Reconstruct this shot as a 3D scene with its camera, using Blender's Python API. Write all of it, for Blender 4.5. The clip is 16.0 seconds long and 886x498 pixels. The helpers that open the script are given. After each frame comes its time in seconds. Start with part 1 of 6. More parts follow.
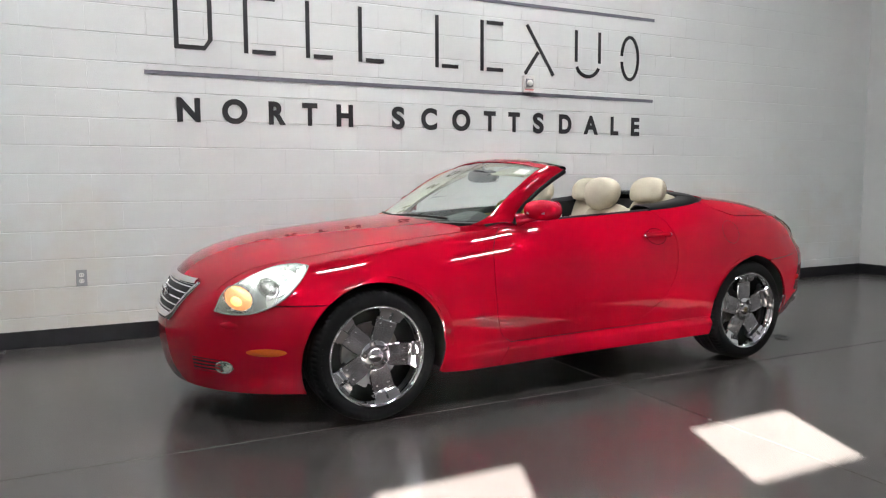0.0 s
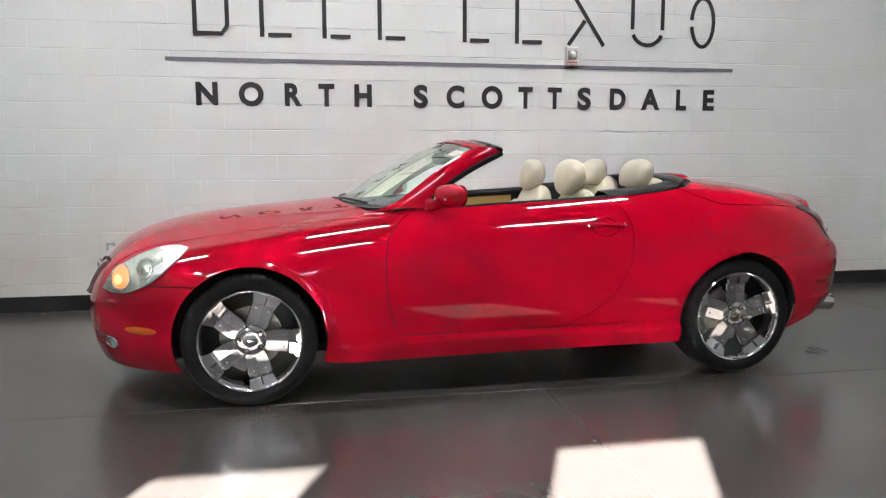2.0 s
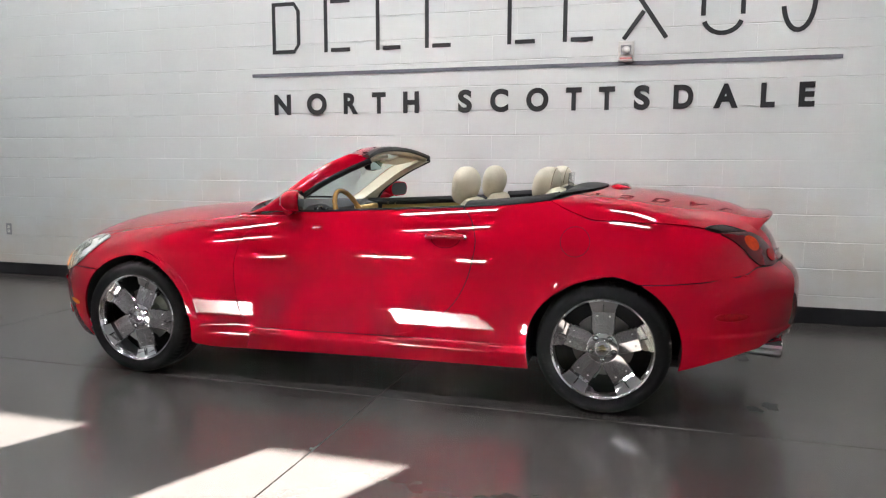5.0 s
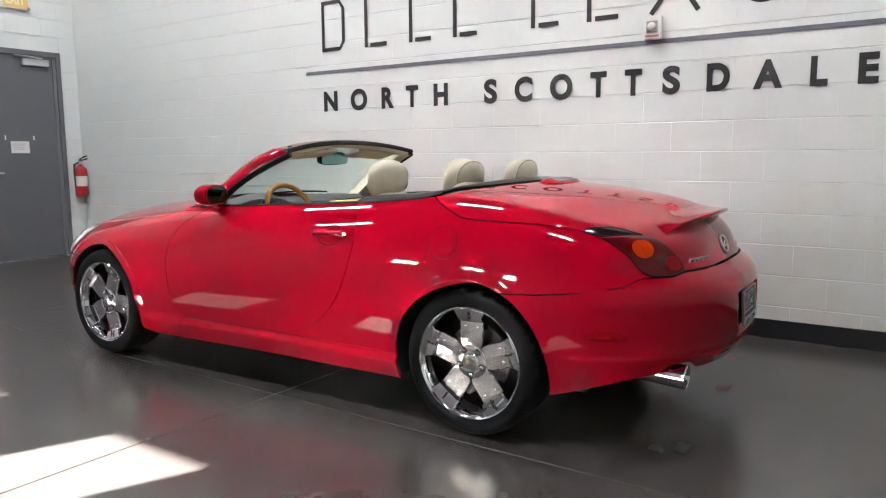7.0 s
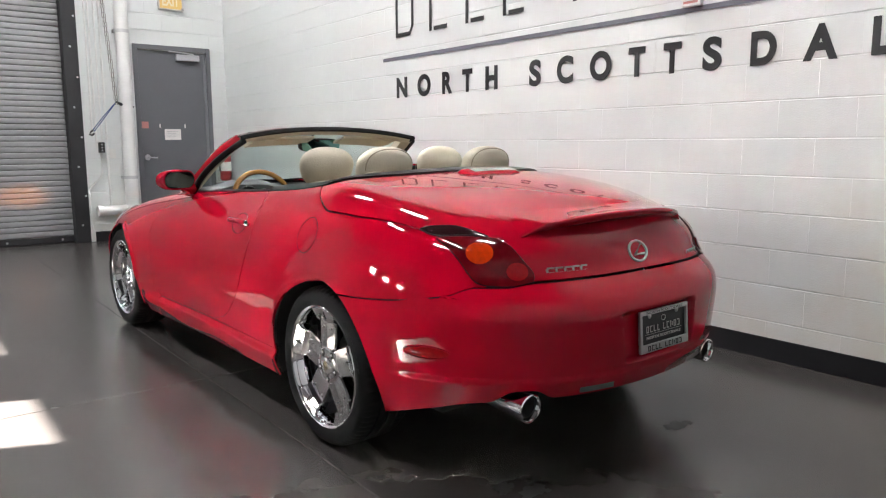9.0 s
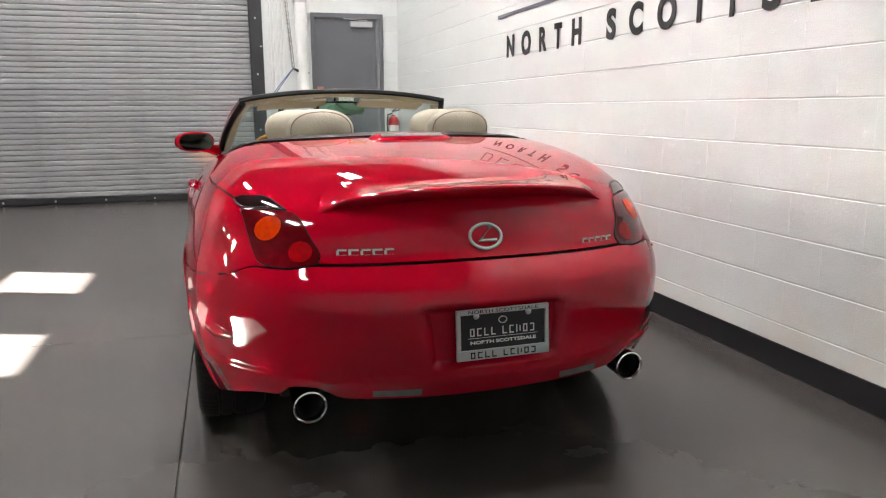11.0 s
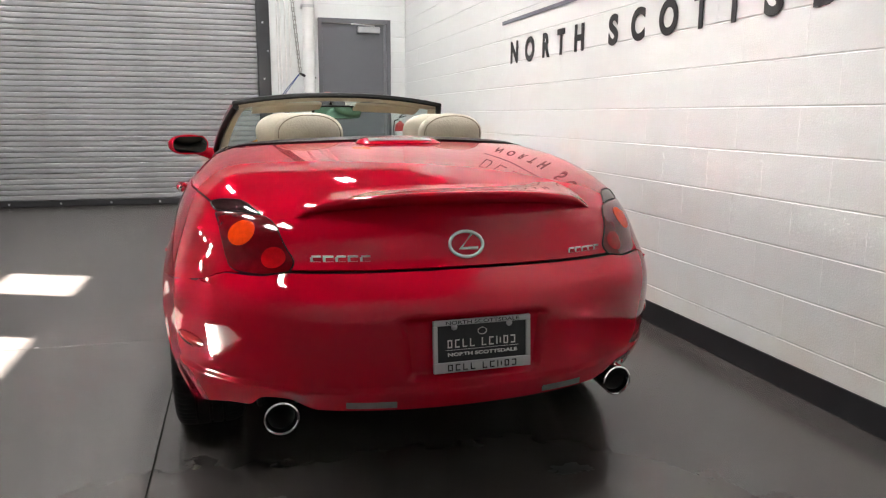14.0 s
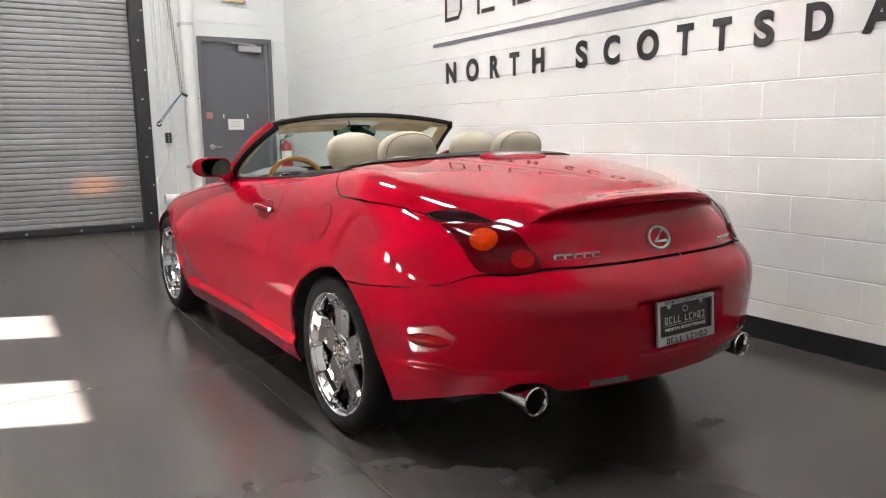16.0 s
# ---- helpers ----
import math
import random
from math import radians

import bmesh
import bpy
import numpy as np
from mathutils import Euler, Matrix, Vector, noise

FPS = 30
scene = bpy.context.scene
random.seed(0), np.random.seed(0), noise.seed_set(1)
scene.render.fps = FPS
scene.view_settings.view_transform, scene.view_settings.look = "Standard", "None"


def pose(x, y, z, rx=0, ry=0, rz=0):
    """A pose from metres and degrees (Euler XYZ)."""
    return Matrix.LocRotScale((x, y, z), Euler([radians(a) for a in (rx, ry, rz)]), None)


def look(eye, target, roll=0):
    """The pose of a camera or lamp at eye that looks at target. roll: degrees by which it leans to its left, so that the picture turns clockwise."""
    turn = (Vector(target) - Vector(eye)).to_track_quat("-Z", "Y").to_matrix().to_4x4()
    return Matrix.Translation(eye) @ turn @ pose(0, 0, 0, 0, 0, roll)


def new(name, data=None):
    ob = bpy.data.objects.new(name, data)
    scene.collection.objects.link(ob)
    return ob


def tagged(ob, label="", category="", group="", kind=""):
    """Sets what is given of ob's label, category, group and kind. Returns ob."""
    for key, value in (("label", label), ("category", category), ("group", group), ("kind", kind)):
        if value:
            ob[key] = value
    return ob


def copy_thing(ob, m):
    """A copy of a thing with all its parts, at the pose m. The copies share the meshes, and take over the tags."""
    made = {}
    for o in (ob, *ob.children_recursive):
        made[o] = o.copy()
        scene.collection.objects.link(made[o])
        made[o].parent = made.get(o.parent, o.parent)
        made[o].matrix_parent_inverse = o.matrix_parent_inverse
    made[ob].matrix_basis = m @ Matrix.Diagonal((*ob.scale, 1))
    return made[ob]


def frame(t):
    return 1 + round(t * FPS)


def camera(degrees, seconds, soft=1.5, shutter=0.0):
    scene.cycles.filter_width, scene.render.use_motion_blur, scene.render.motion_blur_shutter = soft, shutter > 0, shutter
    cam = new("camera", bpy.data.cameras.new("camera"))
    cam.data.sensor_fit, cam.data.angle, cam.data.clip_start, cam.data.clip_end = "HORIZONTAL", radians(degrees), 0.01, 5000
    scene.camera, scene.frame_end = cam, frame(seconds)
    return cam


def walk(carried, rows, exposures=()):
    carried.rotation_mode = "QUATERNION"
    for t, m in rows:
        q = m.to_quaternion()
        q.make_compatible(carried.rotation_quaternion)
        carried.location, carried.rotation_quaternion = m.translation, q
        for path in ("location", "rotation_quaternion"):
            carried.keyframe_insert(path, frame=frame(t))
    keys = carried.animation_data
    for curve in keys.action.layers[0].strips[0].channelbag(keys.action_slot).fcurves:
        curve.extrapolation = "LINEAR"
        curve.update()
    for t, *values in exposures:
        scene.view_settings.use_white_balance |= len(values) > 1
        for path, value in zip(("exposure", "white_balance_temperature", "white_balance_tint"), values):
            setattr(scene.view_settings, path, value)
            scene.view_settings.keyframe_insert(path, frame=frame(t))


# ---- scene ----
cam = camera(62.5, 16.0, soft=1.2)
PATH = [
    (0, (0.06, -0.052, 1.173), (0.944, 1.733, 0.988), -0.2),
    (0.5, (0.434, -0.183, 1.182), (1.201, 1.652, 0.969), -0.0),
    (1, (0.808, -0.252, 1.191), (1.446, 1.63, 0.962), -0.0),
    (1.5, (1.223, -0.326, 1.192), (1.73, 1.594, 0.951), -0.0),
    (2, (1.617, -0.33, 1.193), (1.971, 1.623, 0.95), -0.1),
    (2.5, (2.015, -0.408, 1.2), (2.232, 1.565, 0.955), -0.1),
    (3, (2.434, -0.484, 1.2), (2.496, 1.5, 0.959), -0.2),
    (5.5, (4.579, -0.016, 1.244), (3.843, 1.828, 0.998), 0.0),
    (6, (4.917, 0.226, 1.238), (4.037, 2.005, 0.993), -0.3),
    (6.5, (5.289, 0.436, 1.238), (4.294, 2.152, 0.985), -0.3),
    (7, (5.576, 0.705, 1.222), (4.458, 2.343, 0.965), -0.4),
    (7.5, (5.819, 1.002, 1.222), (4.573, 2.544, 0.959), -0.4),
    (8, (6.084, 1.311, 1.218), (4.723, 2.752, 0.955), -0.3),
    (8.5, (6.255, 1.629, 1.203), (4.781, 2.954, 0.934), -0.1),
    (9, (6.472, 1.953, 1.21), (4.904, 3.16, 0.924), -0.2),
    (11.5, (6.889, 3.751, 1.19), (4.969, 4.156, 0.801), -0.1),
    (12, (6.91, 3.977, 1.184), (4.97, 4.264, 0.794), 0.3),
    (12.5, (6.891, 4.034, 1.175), (4.941, 4.263, 0.791), 0.7),
    (13, (6.889, 4.032, 1.175), (4.94, 4.286, 0.8), 0.8),
    (13.5, (6.883, 3.888, 1.182), (4.951, 4.259, 0.819), 0.7),
    (14, (6.817, 3.551, 1.183), (4.921, 4.077, 0.825), 0.3),
    (14.5, (6.798, 3.212, 1.186), (4.955, 3.907, 0.837), -0.2),
    (15, (6.704, 2.857, 1.188), (4.921, 3.694, 0.842), -0.9),
    (15.5, (6.579, 2.502, 1.195), (4.854, 3.458, 0.861), -0.9),
    (16, (6.548, 2.194, 1.188), (4.866, 3.229, 0.873), -0.9),
]
walk(cam, [(t, look(eye, target, roll)) for t, eye, target, roll in PATH], exposures=[(0.0, 4.90, 6500, 9), (3.0, 4.86, 6500, 9), (6.0, 4.98, 6500, 9), (9.0, 5.24, 6600, 9.5), (11.5, 5.52, 6850, 10), (14.0, 5.48, 6850, 10), (16.0, 5.34, 6850, 10)])
# ---------------------------------------------------------------- world and light
NORTH, WEST, EAST, SOUTH, CEIL = 5.835, -3.44, 8.85, -4.5, 5.6
SUN_EL, SUN_TURN = 26.0, 22.8          # degrees above the horizon; turn of its way from +y towards +x
world = bpy.data.worlds.new("world")
scene.world = world
world.use_nodes = True
wn = world.node_tree.nodes
sky = wn.new("ShaderNodeTexSky")
sky.sky_type, sky.sun_disc = "NISHITA", False
sky.sun_elevation, sky.sun_rotation = radians(SUN_EL), radians(180 + SUN_TURN)
wn["Background"].inputs["Strength"].default_value = 0.12
world.node_tree.links.new(sky.outputs["Color"], wn["Background"].inputs["Color"])
sun = new("sun", bpy.data.lights.new("sun", "SUN"))
sun.data.energy, sun.data.angle, sun.data.color = 5.0, radians(0.3), (1.0, 0.97, 0.92)
SUN_WAY = Vector((math.sin(radians(SUN_TURN)) * math.cos(radians(SUN_EL)),
                  math.cos(radians(SUN_TURN)) * math.cos(radians(SUN_EL)), -math.sin(radians(SUN_EL))))
sun.matrix_world = look((2, -20, 12), Vector((2, -20, 12)) + SUN_WAY)


# ---------------------------------------------------------------- materials
def material(name, colour, rough=0.5, metal=0.0, vary=0.0, scale=4.0, bump=0.0, bump_scale=60.0, coat=0.0,
             transmission=0.0, ior=1.5, rough_vary=0.0, emit=0.0, per_object=0.0, detail=6.0, alpha=1.0, speck=0.0):
    """A procedural surface: base colour with broad stains and fine grain, uneven gloss and fine relief."""
    m = bpy.data.materials.new(name)
    m.use_nodes = True
    nt = m.node_tree
    b = nt.nodes["Principled BSDF"]
    b.inputs["Base Color"].default_value = (*colour, 1)
    b.inputs["Roughness"].default_value = rough
    b.inputs["Metallic"].default_value = metal
    b.inputs["Coat Weight"].default_value = coat
    b.inputs["Coat Roughness"].default_value = 0.03
    b.inputs["Transmission Weight"].default_value = transmission
    b.inputs["IOR"].default_value = ior
    b.inputs["Alpha"].default_value = alpha
    if emit:
        b.inputs["Emission Color"].default_value = (*colour, 1)
        b.inputs["Emission Strength"].default_value = emit
    tc = nt.nodes.new("ShaderNodeTexCoord")
    if vary or rough_vary:
        n1 = nt.nodes.new("ShaderNodeTexNoise")
        n1.inputs["Scale"].default_value, n1.inputs["Detail"].default_value = scale, detail
        nt.links.new(tc.outputs["Object"], n1.inputs["Vector"])
        n2 = nt.nodes.new("ShaderNodeTexNoise")
        n2.inputs["Scale"].default_value, n2.inputs["Detail"].default_value = scale * 14, 4
        nt.links.new(tc.outputs["Object"], n2.inputs["Vector"])
        mix = nt.nodes.new("ShaderNodeMath")
        mix.operation = "MULTIPLY_ADD"
        nt.links.new(n2.outputs["Fac"], mix.inputs[0])
        mix.inputs[1].default_value = 0.35
        nt.links.new(n1.outputs["Fac"], mix.inputs[2])
        if vary:
            mr = nt.nodes.new("ShaderNodeMapRange")
            mr.inputs["From Min"].default_value, mr.inputs["From Max"].default_value = 0.4, 0.95
            mr.inputs["To Min"].default_value, mr.inputs["To Max"].default_value = 1 - vary, 1 + vary
            nt.links.new(mix.outputs[0], mr.inputs["Value"])
            src = mr.outputs["Result"]
            if per_object:
                oi = nt.nodes.new("ShaderNodeObjectInfo")
                po = nt.nodes.new("ShaderNodeMath")
                po.operation = "MULTIPLY_ADD"
                nt.links.new(oi.outputs["Random"], po.inputs[0])
                po.inputs[1].default_value = per_object
                nt.links.new(src, po.inputs[2])
                src = po.outputs[0]
            vm = nt.nodes.new("ShaderNodeVectorMath")
            vm.operation = "SCALE"
            vm.inputs[0].default_value = colour
            nt.links.new(src, vm.inputs["Scale"])
            nt.links.new(vm.outputs["Vector"], b.inputs["Base Color"])
        if rough_vary:
            rr = nt.nodes.new("ShaderNodeMapRange")
            rr.inputs["From Min"].default_value, rr.inputs["From Max"].default_value = 0.4, 0.95
            rr.inputs["To Min"].default_value, rr.inputs["To Max"].default_value = max(rough - rough_vary, 0.02), rough + rough_vary
            nt.links.new(mix.outputs[0], rr.inputs["Value"])
            nt.links.new(rr.outputs["Result"], b.inputs["Roughness"])
    if bump:
        n3 = nt.nodes.new("ShaderNodeTexNoise")
        n3.inputs["Scale"].default_value, n3.inputs["Detail"].default_value = bump_scale, 5
        nt.links.new(tc.outputs["Object"], n3.inputs["Vector"])
        bp = nt.nodes.new("ShaderNodeBump")
        bp.inputs["Strength"].default_value, bp.inputs["Distance"].default_value = bump, 0.004
        nt.links.new(n3.outputs["Fac"], bp.inputs["Height"])
        nt.links.new(bp.outputs["Normal"], b.inputs["Normal"])
    return m


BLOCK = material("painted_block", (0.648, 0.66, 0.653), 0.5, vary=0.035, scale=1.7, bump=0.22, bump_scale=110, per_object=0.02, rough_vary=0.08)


def tan_shaded(m, colour, amount):
    """Tan patches, mostly low on the wall, painted in for the warm shade there."""
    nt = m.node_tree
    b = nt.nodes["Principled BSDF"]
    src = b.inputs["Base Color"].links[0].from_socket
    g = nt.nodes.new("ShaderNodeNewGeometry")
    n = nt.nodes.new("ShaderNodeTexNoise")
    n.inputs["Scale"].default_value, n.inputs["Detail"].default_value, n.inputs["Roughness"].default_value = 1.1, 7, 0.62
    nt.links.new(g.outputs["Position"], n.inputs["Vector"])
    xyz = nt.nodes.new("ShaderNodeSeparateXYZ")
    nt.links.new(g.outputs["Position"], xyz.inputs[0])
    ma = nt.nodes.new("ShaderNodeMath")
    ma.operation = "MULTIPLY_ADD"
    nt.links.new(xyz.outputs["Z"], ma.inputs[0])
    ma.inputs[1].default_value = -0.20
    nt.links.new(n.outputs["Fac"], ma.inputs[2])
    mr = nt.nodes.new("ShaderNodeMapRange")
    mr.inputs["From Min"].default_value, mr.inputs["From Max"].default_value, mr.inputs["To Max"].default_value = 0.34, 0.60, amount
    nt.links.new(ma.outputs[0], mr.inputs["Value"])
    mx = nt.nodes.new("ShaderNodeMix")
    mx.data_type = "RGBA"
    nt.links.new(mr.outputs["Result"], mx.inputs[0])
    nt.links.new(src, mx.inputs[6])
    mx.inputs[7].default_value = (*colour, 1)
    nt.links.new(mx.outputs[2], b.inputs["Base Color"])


tan_shaded(BLOCK, (0.60, 0.52, 0.42), 0.55)
MORTAR = material("painted_mortar", (0.648, 0.66, 0.653), 0.7, vary=0.05, scale=3, bump=0.4)
EAST_WALL = material("white_wall_paint_east", (0.55, 0.55, 0.545), 0.6, vary=0.05, scale=0.8, bump=0.3)
GREY_WALL = material("grey_wall_paint_south", (0.22, 0.22, 0.222), 0.6, vary=0.05, scale=0.8, bump=0.3)
CEILING = material("ceiling_paint", (0.07, 0.07, 0.07), 0.8, vary=0.04, scale=0.7, bump=0.2)
CONCRETE = material("sealed_dark_concrete", (0.0565, 0.0500, 0.0475), 0.26, vary=0.13, scale=0.6, bump=0.02, bump_scale=30, rough_vary=0.02, per_object=0.03)
CONCRETE.node_tree.nodes["Principled BSDF"].inputs["Specular IOR Level"].default_value = 0.72
JOINT = material("joint_dirt", (0.035, 0.032, 0.030), 0.9)
VINYL = material("black_vinyl_base", (0.012, 0.012, 0.014), 0.35, vary=0.2, scale=3, bump=0.1)
LETTER = material("black_wall_paint", (0.012, 0.012, 0.014), 0.55, vary=0.1, bump=0.3, bump_scale=90)
STRIPE = material("grey_wall_paint", (0.14, 0.14, 0.17), 0.55, vary=0.08, bump=0.3, bump_scale=90)
DOOR_GREY = material("grey_door_paint", (0.115, 0.117, 0.128), 0.45, vary=0.05, scale=2, bump=0.08)
GUIDE = material("black_guide_steel", (0.018, 0.018, 0.02), 0.5, vary=0.25, scale=6, bump=0.1)
STEEL = material("zinc_steel", (0.55, 0.55, 0.56), 0.35, metal=1.0, vary=0.1, scale=20)
PIPE_WHITE = material("painted_pipe", (0.72, 0.715, 0.70), 0.45, vary=0.06, scale=5, bump=0.2)
PLASTIC_WHITE = material("white_plastic", (0.68, 0.67, 0.64), 0.4, vary=0.03)
PLASTIC_GREY = material("grey_plastic", (0.30, 0.30, 0.31), 0.45, vary=0.05)
PLASTIC_BLACK = material("black_plastic", (0.012, 0.012, 0.013), 0.45, vary=0.1, bump=0.1, bump_scale=400)
PAPER = material("paper", (0.75, 0.73, 0.70), 0.8, vary=0.04)
PAPER_RED = material("red_notice", (0.50, 0.20, 0.18), 0.7, vary=0.08)
EXIT_FACE = material("exit_sign_face", (0.70, 0.48, 0.16), 0.5, vary=0.05)
EXT_RED = material("extinguisher_red", (0.42, 0.015, 0.015), 0.3, coat=0.4, vary=0.05)
CHAIN = material("dull_chain", (0.22, 0.21, 0.19), 0.5, metal=0.8, vary=0.2, scale=40)
CORD_BLUE = material("blue_cord", (0.03, 0.06, 0.22), 0.7, vary=0.1)
LED = material("led_diffuser", (0.97, 0.975, 1.0), 0.5, emit=5.0)
LIGHT_CASE = material("white_lamp_case", (0.7, 0.7, 0.7), 0.4, vary=0.02)
PANE = material("window_glass", (1, 1, 1), 0.0, transmission=1.0, ior=1.45)

PAINT = material("red_car_paint", (0.365, 0.0010, 0.0135), 0.4, vary=0.02, scale=2, coat=1.0)
PAINT.node_tree.nodes["Principled BSDF"].inputs["Specular IOR Level"].default_value = 0.0
PAINT.node_tree.nodes["Principled BSDF"].inputs["Coat IOR"].default_value = 1.46
PAINT.node_tree.nodes["Principled BSDF"].inputs["Coat Roughness"].default_value = 0.006
CHROME = material("chrome", (0.90, 0.90, 0.91), 0.025, metal=1.0)
RUBBER = material("tyre_rubber", (0.010, 0.010, 0.0105), 0.75, vary=0.15, scale=8, bump=0.15, bump_scale=200)
TRIM = material("black_trim", (0.010, 0.010, 0.011), 0.38, vary=0.1, bump=0.05)
UNDER = material("dark_underbody", (0.008, 0.008, 0.008), 0.8, vary=0.1)
LEATHER = material("cream_leather", (0.52, 0.468, 0.368), 0.58, vary=0.10, scale=9, bump=0.45, bump_scale=120)
LINER = material("cream_trim", (0.50, 0.45, 0.35), 0.6, vary=0.04, bump=0.1, bump_scale=400)
WOOD = material("varnished_wood", (0.36, 0.17, 0.035), 0.2, vary=0.25, scale=9, coat=0.8)
TAN = material("tan_door_trim", (0.50, 0.32, 0.11), 0.45, vary=0.1, scale=5, bump=0.1)
DASH = material("charcoal_dash", (0.02, 0.02, 0.022), 0.6, vary=0.1, bump=0.15, bump_scale=500)
GLASS = material("green_tinted_glass", (0.82, 0.93, 0.89), 0.0, transmission=1.0, ior=1.45)
CLEAR = material("clear_acrylic", (0.97, 0.98, 0.98), 0.0, transmission=1.0, ior=1.08)
LENS = material("clear_lens", (0.95, 0.97, 0.95), 0.02, transmission=1.0, ior=1.25)
HOUSING = material("lamp_reflector", (0.47, 0.50, 0.46), 0.25, metal=0.8, vary=0.25, scale=14, rough_vary=0.08)
AMBER = material("amber_lens", (0.62, 0.12, 0.006), 0.12, vary=0.08, scale=30, coat=1.0)
AMBER_LIT = material("lit_amber_bulb", (0.95, 0.42, 0.11), 0.35, emit=0.11)
# peach colour and faint emission carry the bulb's glow on the bowl
PEACH = material("glowing_lamp_bowl", (0.80, 0.36, 0.15), 0.35, metal=0.4, vary=0.12, scale=40, emit=0.014)
AMBER_DULL = material("orange_round_lens", (0.56, 0.034, 0.002), 0.2, vary=0.2, scale=60, coat=0.2, bump=0.3, bump_scale=110)
TAIL_RED = material("dark_red_lens", (0.10, 0.001, 0.004), 0.12, vary=0.3, scale=25, coat=0.7)
TAIL_BRIGHT = material("red_lens", (0.30, 0.002, 0.005), 0.2, vary=0.2, scale=60, coat=0.3)
TAIL_SMOKE = material("smoked_lens", (0.018, 0.005, 0.006), 0.06, vary=0.1)
REFLECTOR = material("grey_reflector", (0.30, 0.31, 0.31), 0.25, vary=0.15, scale=40, coat=0.5)
SATIN = material("satin_chrome", (0.66, 0.66, 0.67), 0.25, metal=0.35)
GREY_LENS = material("dull_grey_lens", (0.11, 0.105, 0.105), 0.3, vary=0.2, scale=60, coat=0.5)
DARK_MIRROR = material("dark_mirror", (0.055, 0.06, 0.065), 0.02, metal=1.0)
DISC = material("brake_disc_iron", (0.25, 0.24, 0.23), 0.35, metal=1.0, vary=0.1, scale=30)
PLATE = material("black_plate", (0.012, 0.012, 0.013), 0.35, vary=0.05)
SILVER = material("silver_paint", (0.50, 0.50, 0.51), 0.3, metal=0.7, vary=0.05)
for m in (AMBER_DULL, TAIL_RED, TAIL_BRIGHT, RUBBER, TRIM):
    m.node_tree.nodes["Principled BSDF"].inputs["Specular IOR Level"].default_value = 0.1
STAIN = material("oil_stain", (0.013, 0.012, 0.011), 0.42, vary=0.3, scale=20)


# ---------------------------------------------------------------- mesh helpers
def part(name, bm, mat, parent=None, label="", smooth=False, bevel=0.0, solid=0.0, angle=40):
    """Links a bmesh as one mesh object, under a thing or a part."""
    me = bpy.data.meshes.new(name)
    bmesh.ops.recalc_face_normals(bm, faces=bm.faces)
    bm.to_mesh(me)
    bm.free()
    me.materials.append(mat)
    if smooth:
        me.polygons.foreach_set("use_smooth", [True] * len(me.polygons))
        me.set_sharp_from_angle(angle=radians(50))
    ob = new(name, me)
    if parent is not None:
        ob.parent = parent
    if solid:
        md = ob.modifiers.new("solid", "SOLIDIFY")
        md.thickness, md.offset = solid, -1
        if smooth:
            md = ob.modifiers.new("sharp", "EDGE_SPLIT")
            md.split_angle = radians(50)
    if bevel:
        md = ob.modifiers.new("bevel", "BEVEL")
        md.width, md.segments, md.limit_method, md.angle_limit = bevel, 2, "ANGLE", radians(angle)
    if label:
        ob["label"] = label
    return ob


def empty(name, m=None):
    e = new(name)
    e.empty_display_size = 0.1
    if m is not None:
        e.matrix_world = m
    return e


def box(bm, x0, x1, y0, y1, z0, z1, m=None):
    vs = [bm.verts.new((x, y, z)) for x in (x0, x1) for y in (y0, y1) for z in (z0, z1)]
    if m is not None:
        for v in vs:
            v.co = m @ v.co
    for q in ((0, 1, 3, 2), (4, 6, 7, 5), (0, 4, 5, 1), (2, 3, 7, 6), (0, 2, 6, 4), (1, 5, 7, 3)):
        bm.faces.new([vs[i] for i in q])
    return bm


def boxed(*a, m=None):
    return box(bmesh.new(), *a, m=m)


def sheet(bm, pts, close_u=False, close_v=False):
    """Joins a grid of points, pts[i][j], into quads."""
    vs = [[bm.verts.new(p) for p in row] for row in pts]
    nu, nv = len(vs), len(vs[0])
    for i in range(nu if close_u else nu - 1):
        for j in range(nv if close_v else nv - 1):
            q = [vs[i][j], vs[(i + 1) % nu][j], vs[(i + 1) % nu][(j + 1) % nv], vs[i][(j + 1) % nv]]
            try:
                bm.faces.new(q)
            except ValueError:
                pass
    return vs


def lathe(bm, profile, n=48, m=None, closed=False):
    """Turns (r, h) pairs round the y axis, h along y."""
    m = m or Matrix()
    rows = [[m @ Vector((r * math.cos(2 * math.pi * k / n), h, r * math.sin(2 * math.pi * k / n))) for r, h in profile] for k in range(n)]
    sheet(bm, rows, close_u=True, close_v=closed)
    return bm


def tube(bm, path, r, n=8, cap=True):
    """A round tube along points; r is a number or one for each point."""
    path = [Vector(p) for p in path]
    rows = []
    up = Vector((0, 0, 1))
    for i, p in enumerate(path):
        d = (path[min(i + 1, len(path) - 1)] - path[max(i - 1, 0)]).normalized()
        side = d.cross(up)
        if side.length < 1e-3:
            side = d.cross(Vector((1, 0, 0)))
        side.normalize()
        other = side.cross(d)
        rr = r[i] if isinstance(r, (list, tuple)) else r
        rows.append([p + rr * (math.cos(2 * math.pi * k / n) * side + math.sin(2 * math.pi * k / n) * other) for k in range(n)])
    vs = sheet(bm, rows, close_v=True)
    if cap:
        bm.faces.new(vs[0])
        bm.faces.new(vs[-1][::-1])
    return bm


